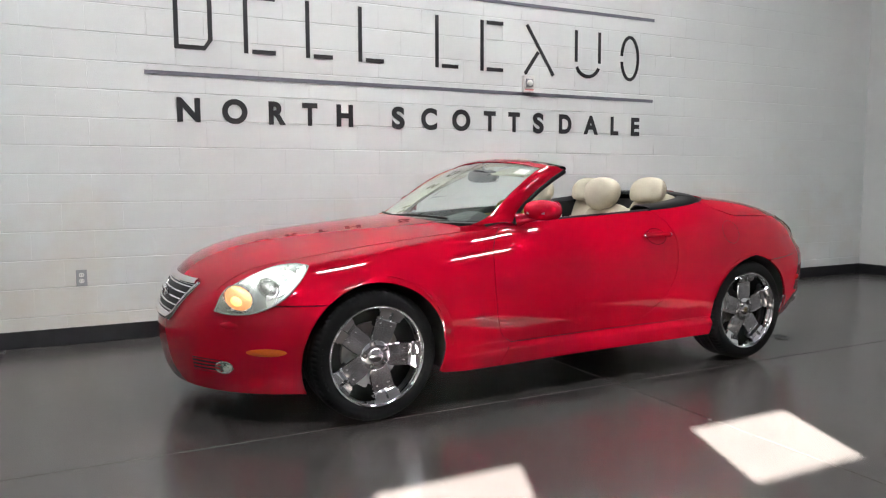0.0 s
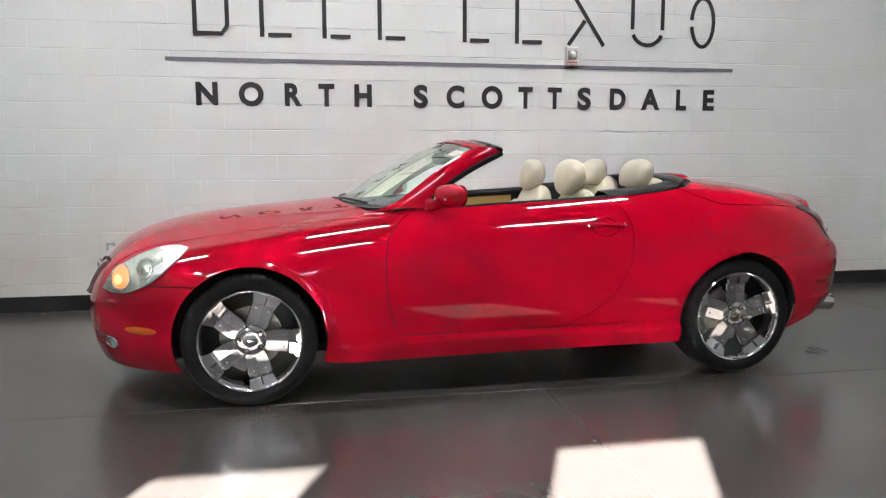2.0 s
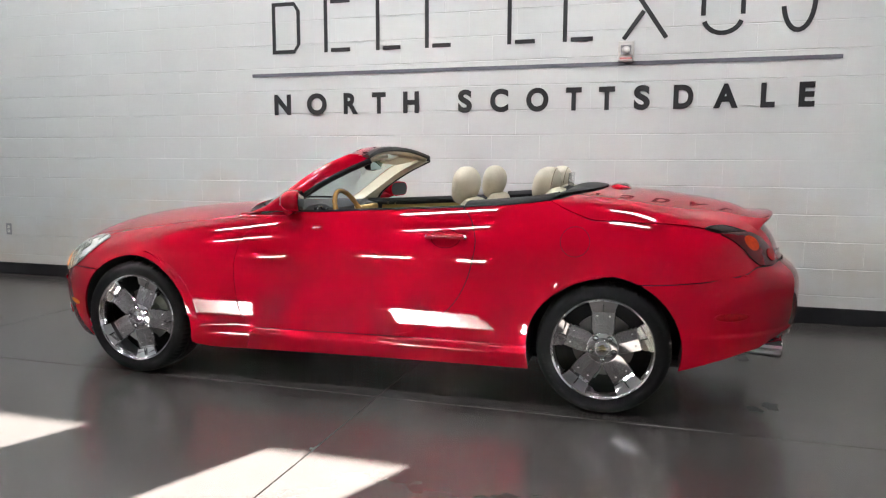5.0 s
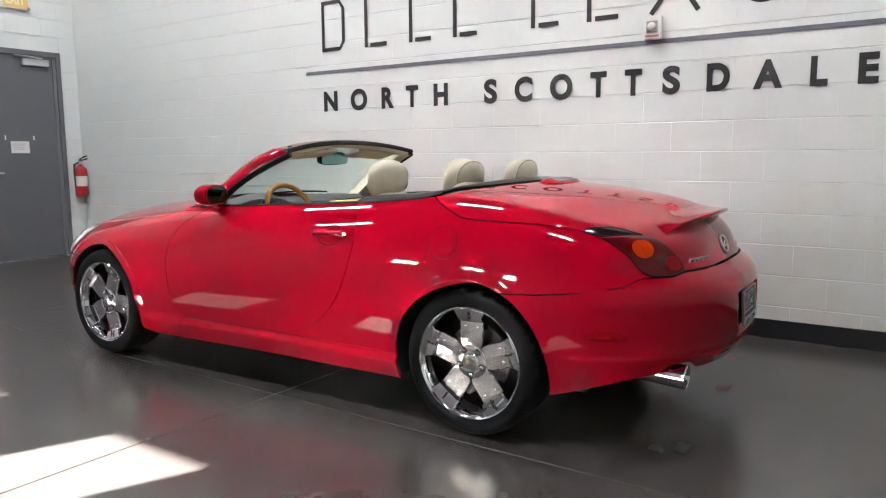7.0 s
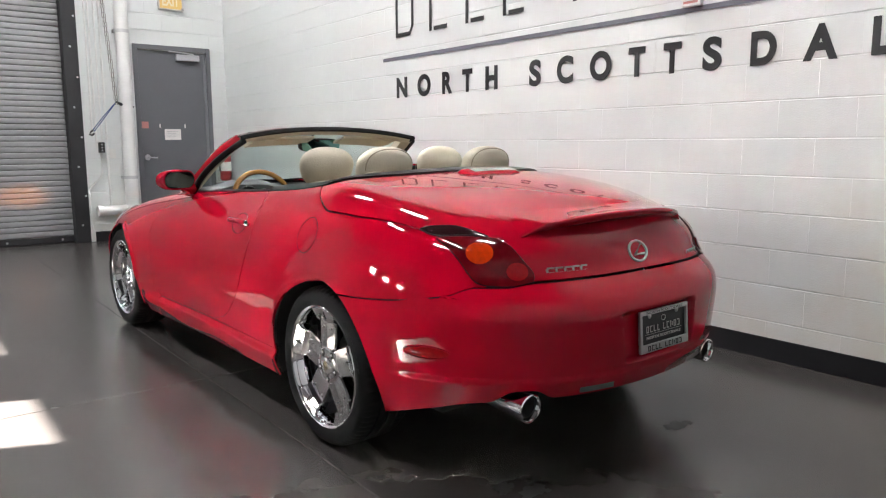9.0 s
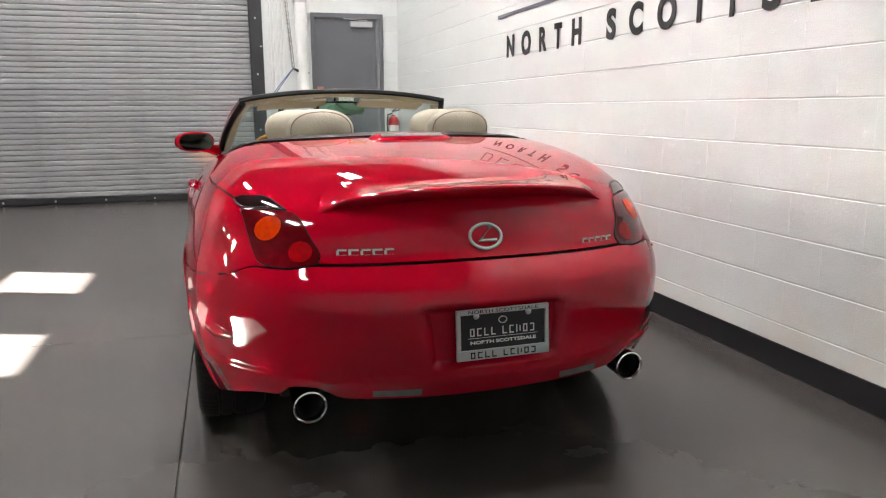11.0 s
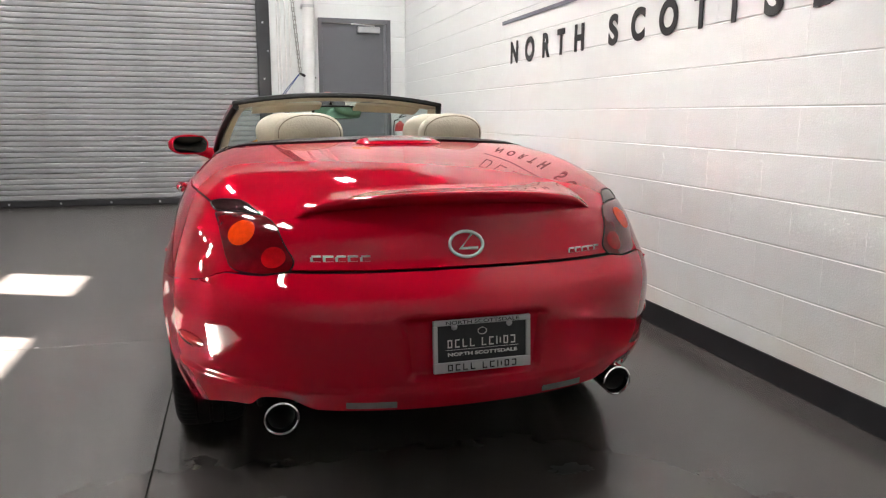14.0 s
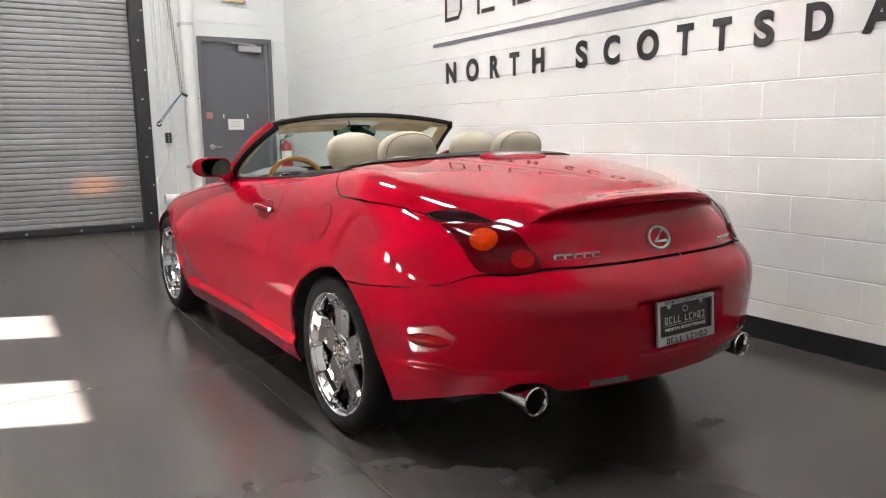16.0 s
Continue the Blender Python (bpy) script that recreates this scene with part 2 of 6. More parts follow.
def prism(bm, outline, y0, y1, m=None):
    """A flat shape in x and z, given thickness along y."""
    m = m or Matrix()
    a = [bm.verts.new(m @ Vector((x, y0, z))) for x, z in outline]
    b = [bm.verts.new(m @ Vector((x, y1, z))) for x, z in outline]
    bm.faces.new(a)
    bm.faces.new(b[::-1])
    for i in range(len(a)):
        j = (i + 1) % len(a)
        bm.faces.new((a[i], b[i], b[j], a[j]))
    return bm


def round_rect(w, h, r, n=5, cx=0.0, cz=0.0):
    out = []
    for sx, sz, a0 in ((1, 1, 0), (-1, 1, 90), (-1, -1, 180), (1, -1, 270)):
        for k in range(n + 1):
            a = radians(a0 + 90 * k / n)
            out.append((cx + sx * (w / 2 - r) + r * math.cos(a), cz + sz * (h / 2 - r) + r * math.sin(a)))
    return out


def ellipsoid(bm, c, r, n=20, m=12, p=2.0):
    """A rounded block; p above 2 squares it off."""
    def sp(v):
        return math.copysign(abs(v) ** (2 / p), v)
    rows = []
    for i in range(m + 1):
        b = math.pi * (i / m - 0.5)
        rows.append([Vector((c[0] + r[0] * sp(math.cos(b)) * sp(math.cos(2 * math.pi * k / n)),
                             c[1] + r[1] * sp(math.cos(b)) * sp(math.sin(2 * math.pi * k / n)),
                             c[2] + r[2] * sp(math.sin(b)))) for k in range(n)])
    sheet(bm, rows, close_v=True)
    bmesh.ops.remove_doubles(bm, verts=bm.verts, dist=1e-5)
    return bm


def written(name, text, size, m, mat, parent, thick=0.002, width=None, bold=0.0, label=""):
    """Letters of Blender's own font as a mesh, centred on m."""
    cu = bpy.data.curves.new(name, "FONT")
    cu.body, cu.size, cu.extrude, cu.align_x, cu.align_y, cu.offset = text, size, thick, "CENTER", "CENTER", bold
    ob = bpy.data.objects.new("tmp", cu)
    scene.collection.objects.link(ob)
    dg = bpy.context.evaluated_depsgraph_get()
    me = bpy.data.meshes.new_from_object(ob.evaluated_get(dg))
    bpy.data.objects.remove(ob)
    co = np.zeros(len(me.vertices) * 3)
    me.vertices.foreach_get("co", co)
    co = co.reshape(-1, 3)
    lo, hi = co.min(0), co.max(0)
    co[:, :2] -= (lo[:2] + hi[:2]) / 2
    co[:, 1] *= size / (hi[1] - lo[1])
    if width:
        co[:, 0] *= width / (hi[0] - lo[0])
    me.vertices.foreach_set("co", co.ravel())
    me.materials.clear()
    me.materials.append(mat)
    o = new(name, me)
    o.matrix_basis = m
    if parent is not None:
        o.parent = parent
    if label:
        o["label"] = label
    return o


# ---------------------------------------------------------------- the room
def structure(ob, label, category):
    return tagged(ob, label, category, kind="structure")


SLAB = 3.26
floor = structure(part("floor", boxed(WEST - 0.3, EAST + 0.1, SOUTH - 0.3, NORTH + 0.1, -0.25, -0.012), JOINT),
                  "dark stained sealed concrete floor with saw-cut joints", "floor")
ceiling = structure(part("ceiling", boxed(WEST - 0.4, EAST + 0.3, SOUTH - 0.3, NORTH + 0.3, CEIL, CEIL + 0.2), CEILING),
                    "plain dark painted ceiling of the bay", "ceiling")

ROLL_Y0, ROLL_Y1, ROLL_TOP = -0.9, 3.83, 4.9
wall_north = structure(part("wall_north", boxed(WEST - 0.4, EAST + 0.3, NORTH + 0.0042, NORTH + 0.2, -0.25, CEIL), MORTAR),
                       "white painted concrete block wall with recessed joints", "wall")
bm = bmesh.new()
box(bm, WEST - 0.2, WEST - 0.006, ROLL_Y1 + 0.02, 4.665, -0.25, CEIL)
box(bm, WEST - 0.2, WEST - 0.006, 5.595, NORTH, -0.25, CEIL)
box(bm, WEST - 0.2, WEST - 0.006, 4.665, 5.595, 2.43, CEIL)
box(bm, WEST - 0.2, WEST - 0.006, ROLL_Y0 - 0.02, ROLL_Y1 + 0.02, ROLL_TOP, CEIL)
box(bm, WEST - 0.2, WEST - 0.006, SOUTH, ROLL_Y0 - 0.02, -0.25, CEIL)
wall_west = structure(part("wall_west", bm, MORTAR), "white painted block wall round the roller door", "wall")
wall_east = structure(part("wall_east", boxed(EAST, EAST + 0.2, SOUTH - 0.2, NORTH, -0.25, CEIL), EAST_WALL),
                      "plain white painted end wall", "wall")

# high windows of the south wall, whose sun falls on the floor
WIN_TOP, WIN_H, WIN_W = 3.702, 0.345, 0.670
back = (2.5 - SOUTH) * math.tan(radians(SUN_TURN))
WIN_X = [x - back for x in (1.010, 2.606, 4.196)]
bm = bmesh.new()
box(bm, WEST - 0.2, EAST, SOUTH - 0.06, SOUTH, -0.25, WIN_TOP - WIN_H)
box(bm, WEST - 0.2, EAST, SOUTH - 0.06, SOUTH, WIN_TOP, CEIL)
xs = [WEST - 0.2] + [v for x in WIN_X for v in (x, x + WIN_W)] + [EAST]
for i in range(0, len(xs), 2):
    box(bm, xs[i], xs[i + 1], SOUTH - 0.06, SOUTH, WIN_TOP - WIN_H, WIN_TOP)
wall_south = structure(part("wall_south", bm, GREY_WALL), "plain wall with three small high windows", "wall")
for i, x in enumerate(WIN_X):
    w = structure(empty(f"window_{i + 1}", pose(x, SOUTH, WIN_TOP - WIN_H)), "small high window with a narrow frame", "window")
    bm = bmesh.new()
    for a in ((-0.04, 0, -0.04, WIN_H + 0.04), (WIN_W, WIN_W + 0.04, -0.04, WIN_H + 0.04), (0, WIN_W, WIN_H, WIN_H + 0.04), (0, WIN_W, -0.04, 0)):
        box(bm, a[0], a[1], 0.002, 0.02, a[2], a[3])
    part("window_frame", bm, PLASTIC_WHITE, w, bevel=0.003)
    p = part("pane", boxed(0, WIN_W, -0.032, -0.028, 0, WIN_H), PANE, w)
    p.visible_shadow = False

# vinyl base along the walls
for nm, b in (("baseboard_north", (WEST + 0.008, EAST, NORTH - 0.010, NORTH - 0.001, 0.0, 0.125)),
              ("baseboard_west", (WEST + 0.001, WEST + 0.010, 4.06, 4.63, 0.0, 0.125)),
              ("baseboard_west_corner", (WEST + 0.001, WEST + 0.010, 5.63, NORTH - 0.012, 0.0, 0.125)),
              ("baseboard_east", (EAST - 0.010, EAST - 0.001, SOUTH, NORTH - 0.012, 0.0, 0.125))):
    structure(part(nm, boxed(*b), VINYL, bevel=0.003), "black vinyl wall base", "baseboard")

# ceiling lamps: pairs of long bright strips
lamp0 = empty("ceiling_light", pose(0, 0, 0))
part("housing", boxed(-0.60, 0.60, -0.20, 0.20, 0.0, 0.07), LIGHT_CASE, lamp0, bevel=0.01)
for s in (-1, 1):
    part("diffuser", boxed(-0.59, 0.59, s * 0.075 - 0.032, s * 0.075 + 0.032, -0.012, -0.002), LED, lamp0, "bright white diffuser")
tagged(lamp0, "white high-bay ceiling lamp with two lit strips", "ceiling light", "ceiling lamps")
lamp0.matrix_world = pose(-1.4, 4.1, CEIL - 0.09)
for x in (-1.4, 1.6, 4.6):
    for y in (4.1, 1.2):
        if (x, y) != (-1.4, 4.1):
            copy_thing(lamp0, pose(x, y, CEIL - 0.09))

# ---------------------------------------------------------------- the car's form
def curve(*pts):
    """A smooth monotone curve through pairs, for arrays."""
    x, y = np.array(pts, float).T
    h, d = np.diff(x), np.diff(y) / np.diff(x)
    m = np.r_[d[0], np.where(d[1:] * d[:-1] > 0, 2 * d[1:] * d[:-1] / (d[1:] + d[:-1] + 1e-12 * (d[1:] + d[:-1] == 0)), 0), d[-1]]

    def f(v):
        v = np.clip(np.asarray(v, float), x[0], x[-1])
        i = np.clip(np.searchsorted(x, v) - 1, 0, len(h) - 1)
        t = (v - x[i]) / h[i]
        return ((1 + 2 * t) * (1 - t) ** 2 * y[i] + t * (1 - t) ** 2 * h[i] * m[i] + t * t * (3 - 2 * t) * y[i + 1] + t * t * (t - 1) * h[i] * m[i + 1])
    return f


AXLE, WB, TYRE_R, ARCH = 0.324, 2.62, 0.328, 0.366
nose = curve((0.1, -0.79), (0.2, -0.848), (0.3, -0.873), (0.45, -0.884), (0.6, -0.882), (0.8, -0.865), (1.2, -0.86))
tail = curve((0.1, 3.44), (0.25, 3.495), (0.34, 3.548), (0.40, 3.592), (0.42, 3.604), (0.52, 3.606), (0.62, 3.602), (0.67, 3.588), (0.71, 3.562), (0.73, 3.518), (0.746, 3.492), (0.775, 3.484), (0.82, 3.473), (0.88, 3.441), (0.93, 3.412), (0.97, 3.385), (1.2, 3.34))
tail_side = curve((0.1, 3.44), (0.25, 3.495), (0.34, 3.548), (0.40, 3.592), (0.42, 3.604), (0.52, 3.606), (0.62, 3.596), (0.70, 3.567), (0.77, 3.526), (0.83, 3.482), (0.88, 3.450), (0.93, 3.417), (0.97, 3.390), (1.2, 3.34))
crest = curve((-0.95, 0.50), (-0.90, 0.555), (-0.86, 0.605), (-0.82, 0.670), (-0.76, 0.732), (-0.68, 0.787), (-0.54, 0.842), (-0.37, 0.884), (-0.04, 0.926), (0.3, 0.958),
              (0.6, 0.985), (1.2, 1.04), (2.0, 1.085), (2.45, 1.094), (2.75, 1.075), (3.0, 1.050), (3.2, 1.018), (3.33, 0.988), (3.42, 0.955), (3.5, 0.92), (3.7, 0.82))
crown = curve((-0.9, 0.30), (-0.3, 0.26), (0.4, 0.17), (1.2, 0.12), (2.3, 0.085), (2.8, 0.12), (3.05, 0.19), (3.3, 0.30), (3.6, 0.36))
flank = curve((0.1, 0.80), (0.2, 0.846), (0.3, 0.880), (0.4, 0.8955), (0.5, 0.9025), (0.6, 0.9040), (0.66, 0.8985), (0.72, 0.887), (0.78, 0.872), (0.84, 0.850), (0.9, 0.818), (0.96, 0.775), (1.02, 0.724), (1.15, 0.62))
haunch = curve((0.1, 0.80), (0.2, 0.850), (0.3, 0.885), (0.4, 0.898), (0.5, 0.901), (0.6, 0.896), (0.68, 0.882), (0.73, 0.868), (0.78, 0.854), (0.83, 0.839), (0.88, 0.823), (0.93, 0.802), (0.98, 0.773), (1.05, 0.72), (1.15, 0.63))



def fair(f, lo, hi, sig):
    """The same curve with its bends evened out."""
    v = np.linspace(lo, hi, 600)
    m = int(3 * sig / (v[1] - v[0]))
    w = np.exp(-0.5 * (np.arange(-m, m + 1) * (v[1] - v[0]) / sig) ** 2)
    q = f(v)
    q = np.concatenate([2 * q[0] - q[m:0:-1], q, 2 * q[-1] - q[-2:-m - 2:-1]])
    q = np.convolve(q, w / w.sum(), mode="valid")
    return lambda u: np.interp(u, v, q)


flank, haunch = fair(flank, 0.1, 1.15, 0.05), fair(haunch, 0.1, 1.15, 0.045)
crest, crown = fair(crest, -0.95, 3.7, 0.07), fair(crown, -0.9, 3.6, 0.12)
fullness = curve((0.1, 2.5), (0.35, 2.45), (0.48, 2.5), (0.6, 2.68), (0.74, 2.9), (0.9, 3.15), (1.2, 3.2))
SOFT = 0.12


def hull(a, y, z):
    """The car's plain form before it is smoothed: below nought inside."""
    yy = np.abs(y)
    e = np.clip((yy - 0.61) / 0.26, 0, 1)
    e = e * e * (3 - 2 * e)
    end = tail(z) * (1 - e) + tail_side(z) * e
    f = np.maximum(1 - (a - nose(z)) / 0.85, 0)
    r = np.maximum(1 - (end - a) / 0.95, 0)
    k = np.clip((a - 1.55) / 1.55, 0, 1)
    k = k * k * (3 - 2 * k)
    n = np.where(a > 1.2, fullness(z), 2.2)
    w = (flank(z) * (1 - k) + haunch(z) * k) * (1 - 0.018 * np.exp(-((a - 1.35) / 0.55) ** 2))
    side = 0.9 * (((yy / w) ** n + np.maximum(f, r) ** n) ** (1 / n) - 1)
    top = z - crest(a) + crown(a) * yy ** 2
    s = 0.2 - SOFT * k
    h = np.maximum(s - np.abs(side - top), 0) / s
    return np.clip(np.maximum(side, top) + h * h * s / 4, -0.2, 0.2)


# the form on a grid, softened so that light runs evenly over it
STEP, FROM = 0.025, np.array([-1.10, -0.20, 0.0])
axes = [FROM[c] + STEP * np.arange(m) for c, m in enumerate((198, 56, 54))]
FIELD = hull(*np.meshgrid(*axes, indexing="ij"))
for axis, sig in enumerate((0.060, 0.032, 0.026)):
    m = int(math.ceil(3 * sig / STEP))
    wt = np.exp(-0.5 * (np.arange(-m, m + 1) * STEP / sig) ** 2)
    wt = wt / wt.sum()
    pad = np.pad(FIELD, [(m, m) if c == axis else (0, 0) for c in range(3)], mode="edge")
    size = FIELD.shape[axis]
    FIELD = sum(wt[c] * np.take(pad, np.arange(c, c + size), axis=axis) for c in range(2 * m + 1))
FLAT = FIELD.ravel()


def body(a, y, z):
    """Below nought inside the car's skin. a: metres behind the front axle, y across, z up."""
    a, yy, z = np.broadcast_arrays(np.asarray(a, float), np.abs(y), np.asarray(z, float))
    idx, wts = [], []
    for c, q in enumerate((a, yy, z)):
        u = np.clip((q - FROM[c]) / STEP, 1.0, FIELD.shape[c] - 2.001)
        k = np.floor(u + 0.5).astype(int)
        d = u - k
        idx.append(k)
        wts.append((0.5 * (0.5 - d) ** 2, 0.75 - d * d, 0.5 * (0.5 + d) ** 2))
    sy, sx = FIELD.shape[2], FIELD.shape[1] * FIELD.shape[2]
    base = idx[0] * sx + idx[1] * sy + idx[2]
    v = 0
    for i in range(3):
        for j in range(3):
            row = base + (i - 1) * sx + (j - 1) * sy
            v = v + wts[0][i] * wts[1][j] * (wts[2][0] * FLAT[row - 1] + wts[2][1] * FLAT[row] + wts[2][2] * FLAT[row + 1])
    # plate recess, skirt along the sill, arch lips, fold along the rear apron
    pit = np.clip((0.215 + 0.12 * (z - 0.5) - yy) / 0.022, 0, 1) * np.clip((z - 0.432) / 0.02, 0, 1) * np.clip((0.63 - z) / 0.03, 0, 1) * (a > 3.3)
    v = v + 0.024 * pit * pit * (3 - 2 * pit)
    skirt = np.clip((0.318 - z) / 0.034, 0, 1) * np.clip((a - 0.36) / 0.16, 0, 1) * (a < 2.4)
    v = v - 0.024 * skirt * skirt * (3 - 2 * skirt)
    for c in (0.0, WB):
        v = v - 0.005 * np.exp(-((np.hypot(a - c, z - AXLE) - ARCH) / 0.022) ** 2)
    tuck = np.clip((0.425 - z) / 0.022, 0, 1) * np.clip((a - 3.0) / 0.2, 0, 1)
    return v - 0.009 * tuck * tuck * (3 - 2 * tuck)


def cast(o, d, far=2.2):
    """Where rays from inside leave the skin."""
    o, d = np.broadcast_arrays(np.asarray(o, float), np.asarray(d, float))
    lo, hi = np.zeros(o.shape[:-1]), np.full(o.shape[:-1], np.nan)
    if o.size < 3000:
        t = np.linspace(0.02, far, 110)
        p = o[..., None, :] + t[:, None] * d[..., None, :]
        out = body(p[..., 0], p[..., 1], p[..., 2]) > 0
        k = np.where(out.any(-1), out.argmax(-1), 109)
        hi, lo = t[k], t[np.maximum(k - 1, 0)]
    else:
        for s in np.linspace(0.02, far, 90):
            p = o + s * d
            out = (body(p[..., 0], p[..., 1], p[..., 2]) > 0) & np.isnan(hi)
            hi[out] = s
            lo = np.where(np.isnan(hi), s, lo)
    hi = np.where(np.isnan(hi), far, hi)
    for _ in range(20):
        mid = (lo + hi) / 2
        p = o + mid[..., None] * d
        out = body(p[..., 0], p[..., 1], p[..., 2]) > 0
        hi, lo = np.where(out, mid, hi), np.where(out, lo, mid)
    return o + hi[..., None] * d


HEART = 0.45


def on_section(a, th):
    a, th = np.broadcast_arrays(np.asarray(a, float), np.asarray(th, float))
    z0 = np.zeros_like(a)
    return cast(np.stack([a, z0, z0 + HEART], -1), np.stack([z0, -np.cos(th), np.sin(th)], -1))


def on_side(a, z):
    a, z = np.broadcast_arrays(np.asarray(a, float), np.asarray(z, float))
    o = np.zeros_like(a)
    return cast(np.stack([a, o, z], -1), np.stack([o, o - 1, o], -1))


def on_top(a, y):
    a, y = np.broadcast_arrays(np.asarray(a, float), np.asarray(y, float))
    o = np.zeros_like(a)
    return cast(np.stack([a, y, o + 0.3], -1), np.stack([o, o, o + 1], -1))


def on_round(c, phi, z, back=1):
    """Rays level with the ground from the middle at a = c; phi turns from straight back (or ahead) towards the near side."""
    phi, z = np.broadcast_arrays(np.asarray(phi, float), np.asarray(z, float))
    o = np.zeros_like(phi)
    return cast(np.stack([o + c, o, z], -1), np.stack([back * np.cos(phi), -np.sin(phi), o], -1))


def normal(p):
    e = 0.004
    g = np.stack([body(*np.moveaxis(p + e * np.eye(3)[k], -1, 0)) - body(*np.moveaxis(p - e * np.eye(3)[k], -1, 0)) for k in range(3)], -1)
    return g / (np.linalg.norm(g, axis=-1, keepdims=True) + 1e-9)


def polar(p):
    """(a, angle) of points of the near side, as on_section takes them."""
    return np.stack([p[..., 0], np.arctan2(p[..., 2] - HEART, -p[..., 1])], -1)


def along(pts, n, smooth=True):
    """n points evenly along a line through pts, rounded at the bends."""
    p = np.array(pts, float)
    s = np.r_[0, np.cumsum(np.linalg.norm(np.diff(p, axis=0), axis=1))]
    u = np.linspace(0, s[-1], n)
    if smooth and len(p) > 2:
        return np.stack([curve(*zip(s, p[:, k]))(u) for k in range(p.shape[1])], -1)
    return np.stack([np.interp(u, s, p[:, k]) for k in range(p.shape[1])], -1)


def coons(bottom, top, left, right):
    """A net of points between four edges; bottom and top run from left to right, left and right from bottom to top."""
    nu, nv = len(bottom), len(left)
    u, v = np.linspace(0, 1, nu)[:, None, None], np.linspace(0, 1, nv)[None, :, None]
    b, t, l, r = bottom[:, None], top[:, None], left[None], right[None]
    return ((1 - v) * b + v * t + (1 - u) * l + u * r - (1 - u) * (1 - v) * bottom[0] - u * (1 - v) * bottom[-1] - (1 - u) * v * top[0] - u * v * top[-1])


def skin(grids, mirror=False):
    bm = bmesh.new()
    for g in grids:
        g = np.array(g)
        if mirror:
            g = g * np.array([1, -1, 1])
        sheet(bm, g.tolist())
    bmesh.ops.remove_doubles(bm, verts=bm.verts, dist=2e-4)
    return bm


def side_line(pts, n, smooth=True):
    """Near-side edge through (a, z) pairs, as (a, angle)."""
    q = along(pts, n, smooth)
    return polar(on_side(q[:, 0], q[:, 1]))


def top_line(pts, n, smooth=True):
    q = along(pts, n, smooth)
    return polar(on_top(q[:, 0], -np.abs(q[:, 1])))


def arch(c, t0, t1, n):
    t = np.radians(np.linspace(t0, t1, n))
    return [(c + ARCH * math.cos(v), AXLE + ARCH * math.sin(v)) for v in t]


car = tagged(empty("car", pose(1.289, 4.07, 0, 0, 0, 1.92)), "glossy red two-door convertible with its roof folded and cream seats", "car")
G = 0.0024   # half a panel gap

DOOR_F = [(0.764, 0.322), (0.705, 0.362), (0.668, 0.49), (0.655, 0.66), (0.674, 0.785), (0.735, 0.872), (0.845, 0.945)]
DOOR_R = [(1.52, 0.325), (1.69, 0.368), (1.815, 0.445), (1.918, 0.564), (1.97, 0.70), (1.985, 0.82), (1.955, 0.92), (1.895, 0.985)]
BELT = curve((0.4, 0.925), (0.845, 0.945), (1.07, 0.950), (1.29, 0.962), (1.76, 0.985), (2.07, 1.005), (2.29, 1.028), (2.45, 1.07))


def shifted(pts, d):
    return [(a + d, z) for a, z in pts]


def both(name, grids, mat, label="", solid=0.006, **k):
    out = []
    for flip in (False, True):
        out.append(part(name, skin(grids, flip), mat, car, label, smooth=True, solid=solid, **k))
    return out


# doors
left, right = side_line(shifted(DOOR_F, G), 48), side_line(shifted(DOOR_R, -G), 48)
bottom = side_line([DOOR_F[0], (1.0, 0.322), DOOR_R[0]], 60)
top = side_line([(a, float(BELT(a))) for a in np.linspace(0.848, 1.892, 12)], 60)
bottom[0], bottom[-1], top[0], top[-1] = left[0], right[0], left[-1], right[-1]
q = coons(bottom, top, left, right)
doors = both("door", [on_section(q[..., 0], q[..., 1])], PAINT)

# front fenders: seam over the bumper, arch, sill end, door edge, hood line
SEAM_F = 0.598
t0 = math.degrees(math.asin((SEAM_F + G - AXLE) / ARCH))
low = [(-0.60, SEAM_F + G), (-0.45, SEAM_F + G)] + arch(0, 180 - t0, -18, 40) + [(0.372, 0.195), (0.48, 0.193), (0.70, 0.195)]
HOOD_SIDE = [(-0.72, 0.505), (-0.5, 0.56), (-0.3, 0.605), (0.0, 0.632), (0.3, 0.662), (0.66, 0.692)]
bottom = side_line(low, 90, smooth=False)
left = polar(np.linspace(on_side(-0.60, SEAM_F + G), on_top(-0.72, -0.505 - G), 34))
right = along(np.concatenate([side_line([(0.70, 0.195), (0.752, 0.318)], 4), side_line(shifted(DOOR_F, -G), 34)]), 34, smooth=False)
hs = top_line([(a, y + G) for a, y in HOOD_SIDE], 60)
up = along(np.concatenate([hs, side_line([(0.74, 0.945), (0.842, 0.945)], 6)]), 90, smooth=False)
up[0], up[-1], bottom[0], bottom[-1] = left[0 - 1], right[-1], left[0], right[0]
q = coons(bottom, up, left, right)
both("fender", [on_section(q[..., 0], q[..., 1])], PAINT)

# sills
q = coons(side_line([(0.70 + G, 0.195), (2.262, 0.206)], 60), side_line([(0.757, 0.317), (2.254, 0.3235)], 60),
          side_line([(0.70 + G, 0.195), (0.757, 0.317)], 14), side_line([(2.262, 0.206), (2.254, 0.3235)], 14))
both("sill", [on_section(q[..., 0], q[..., 1])], PAINT)

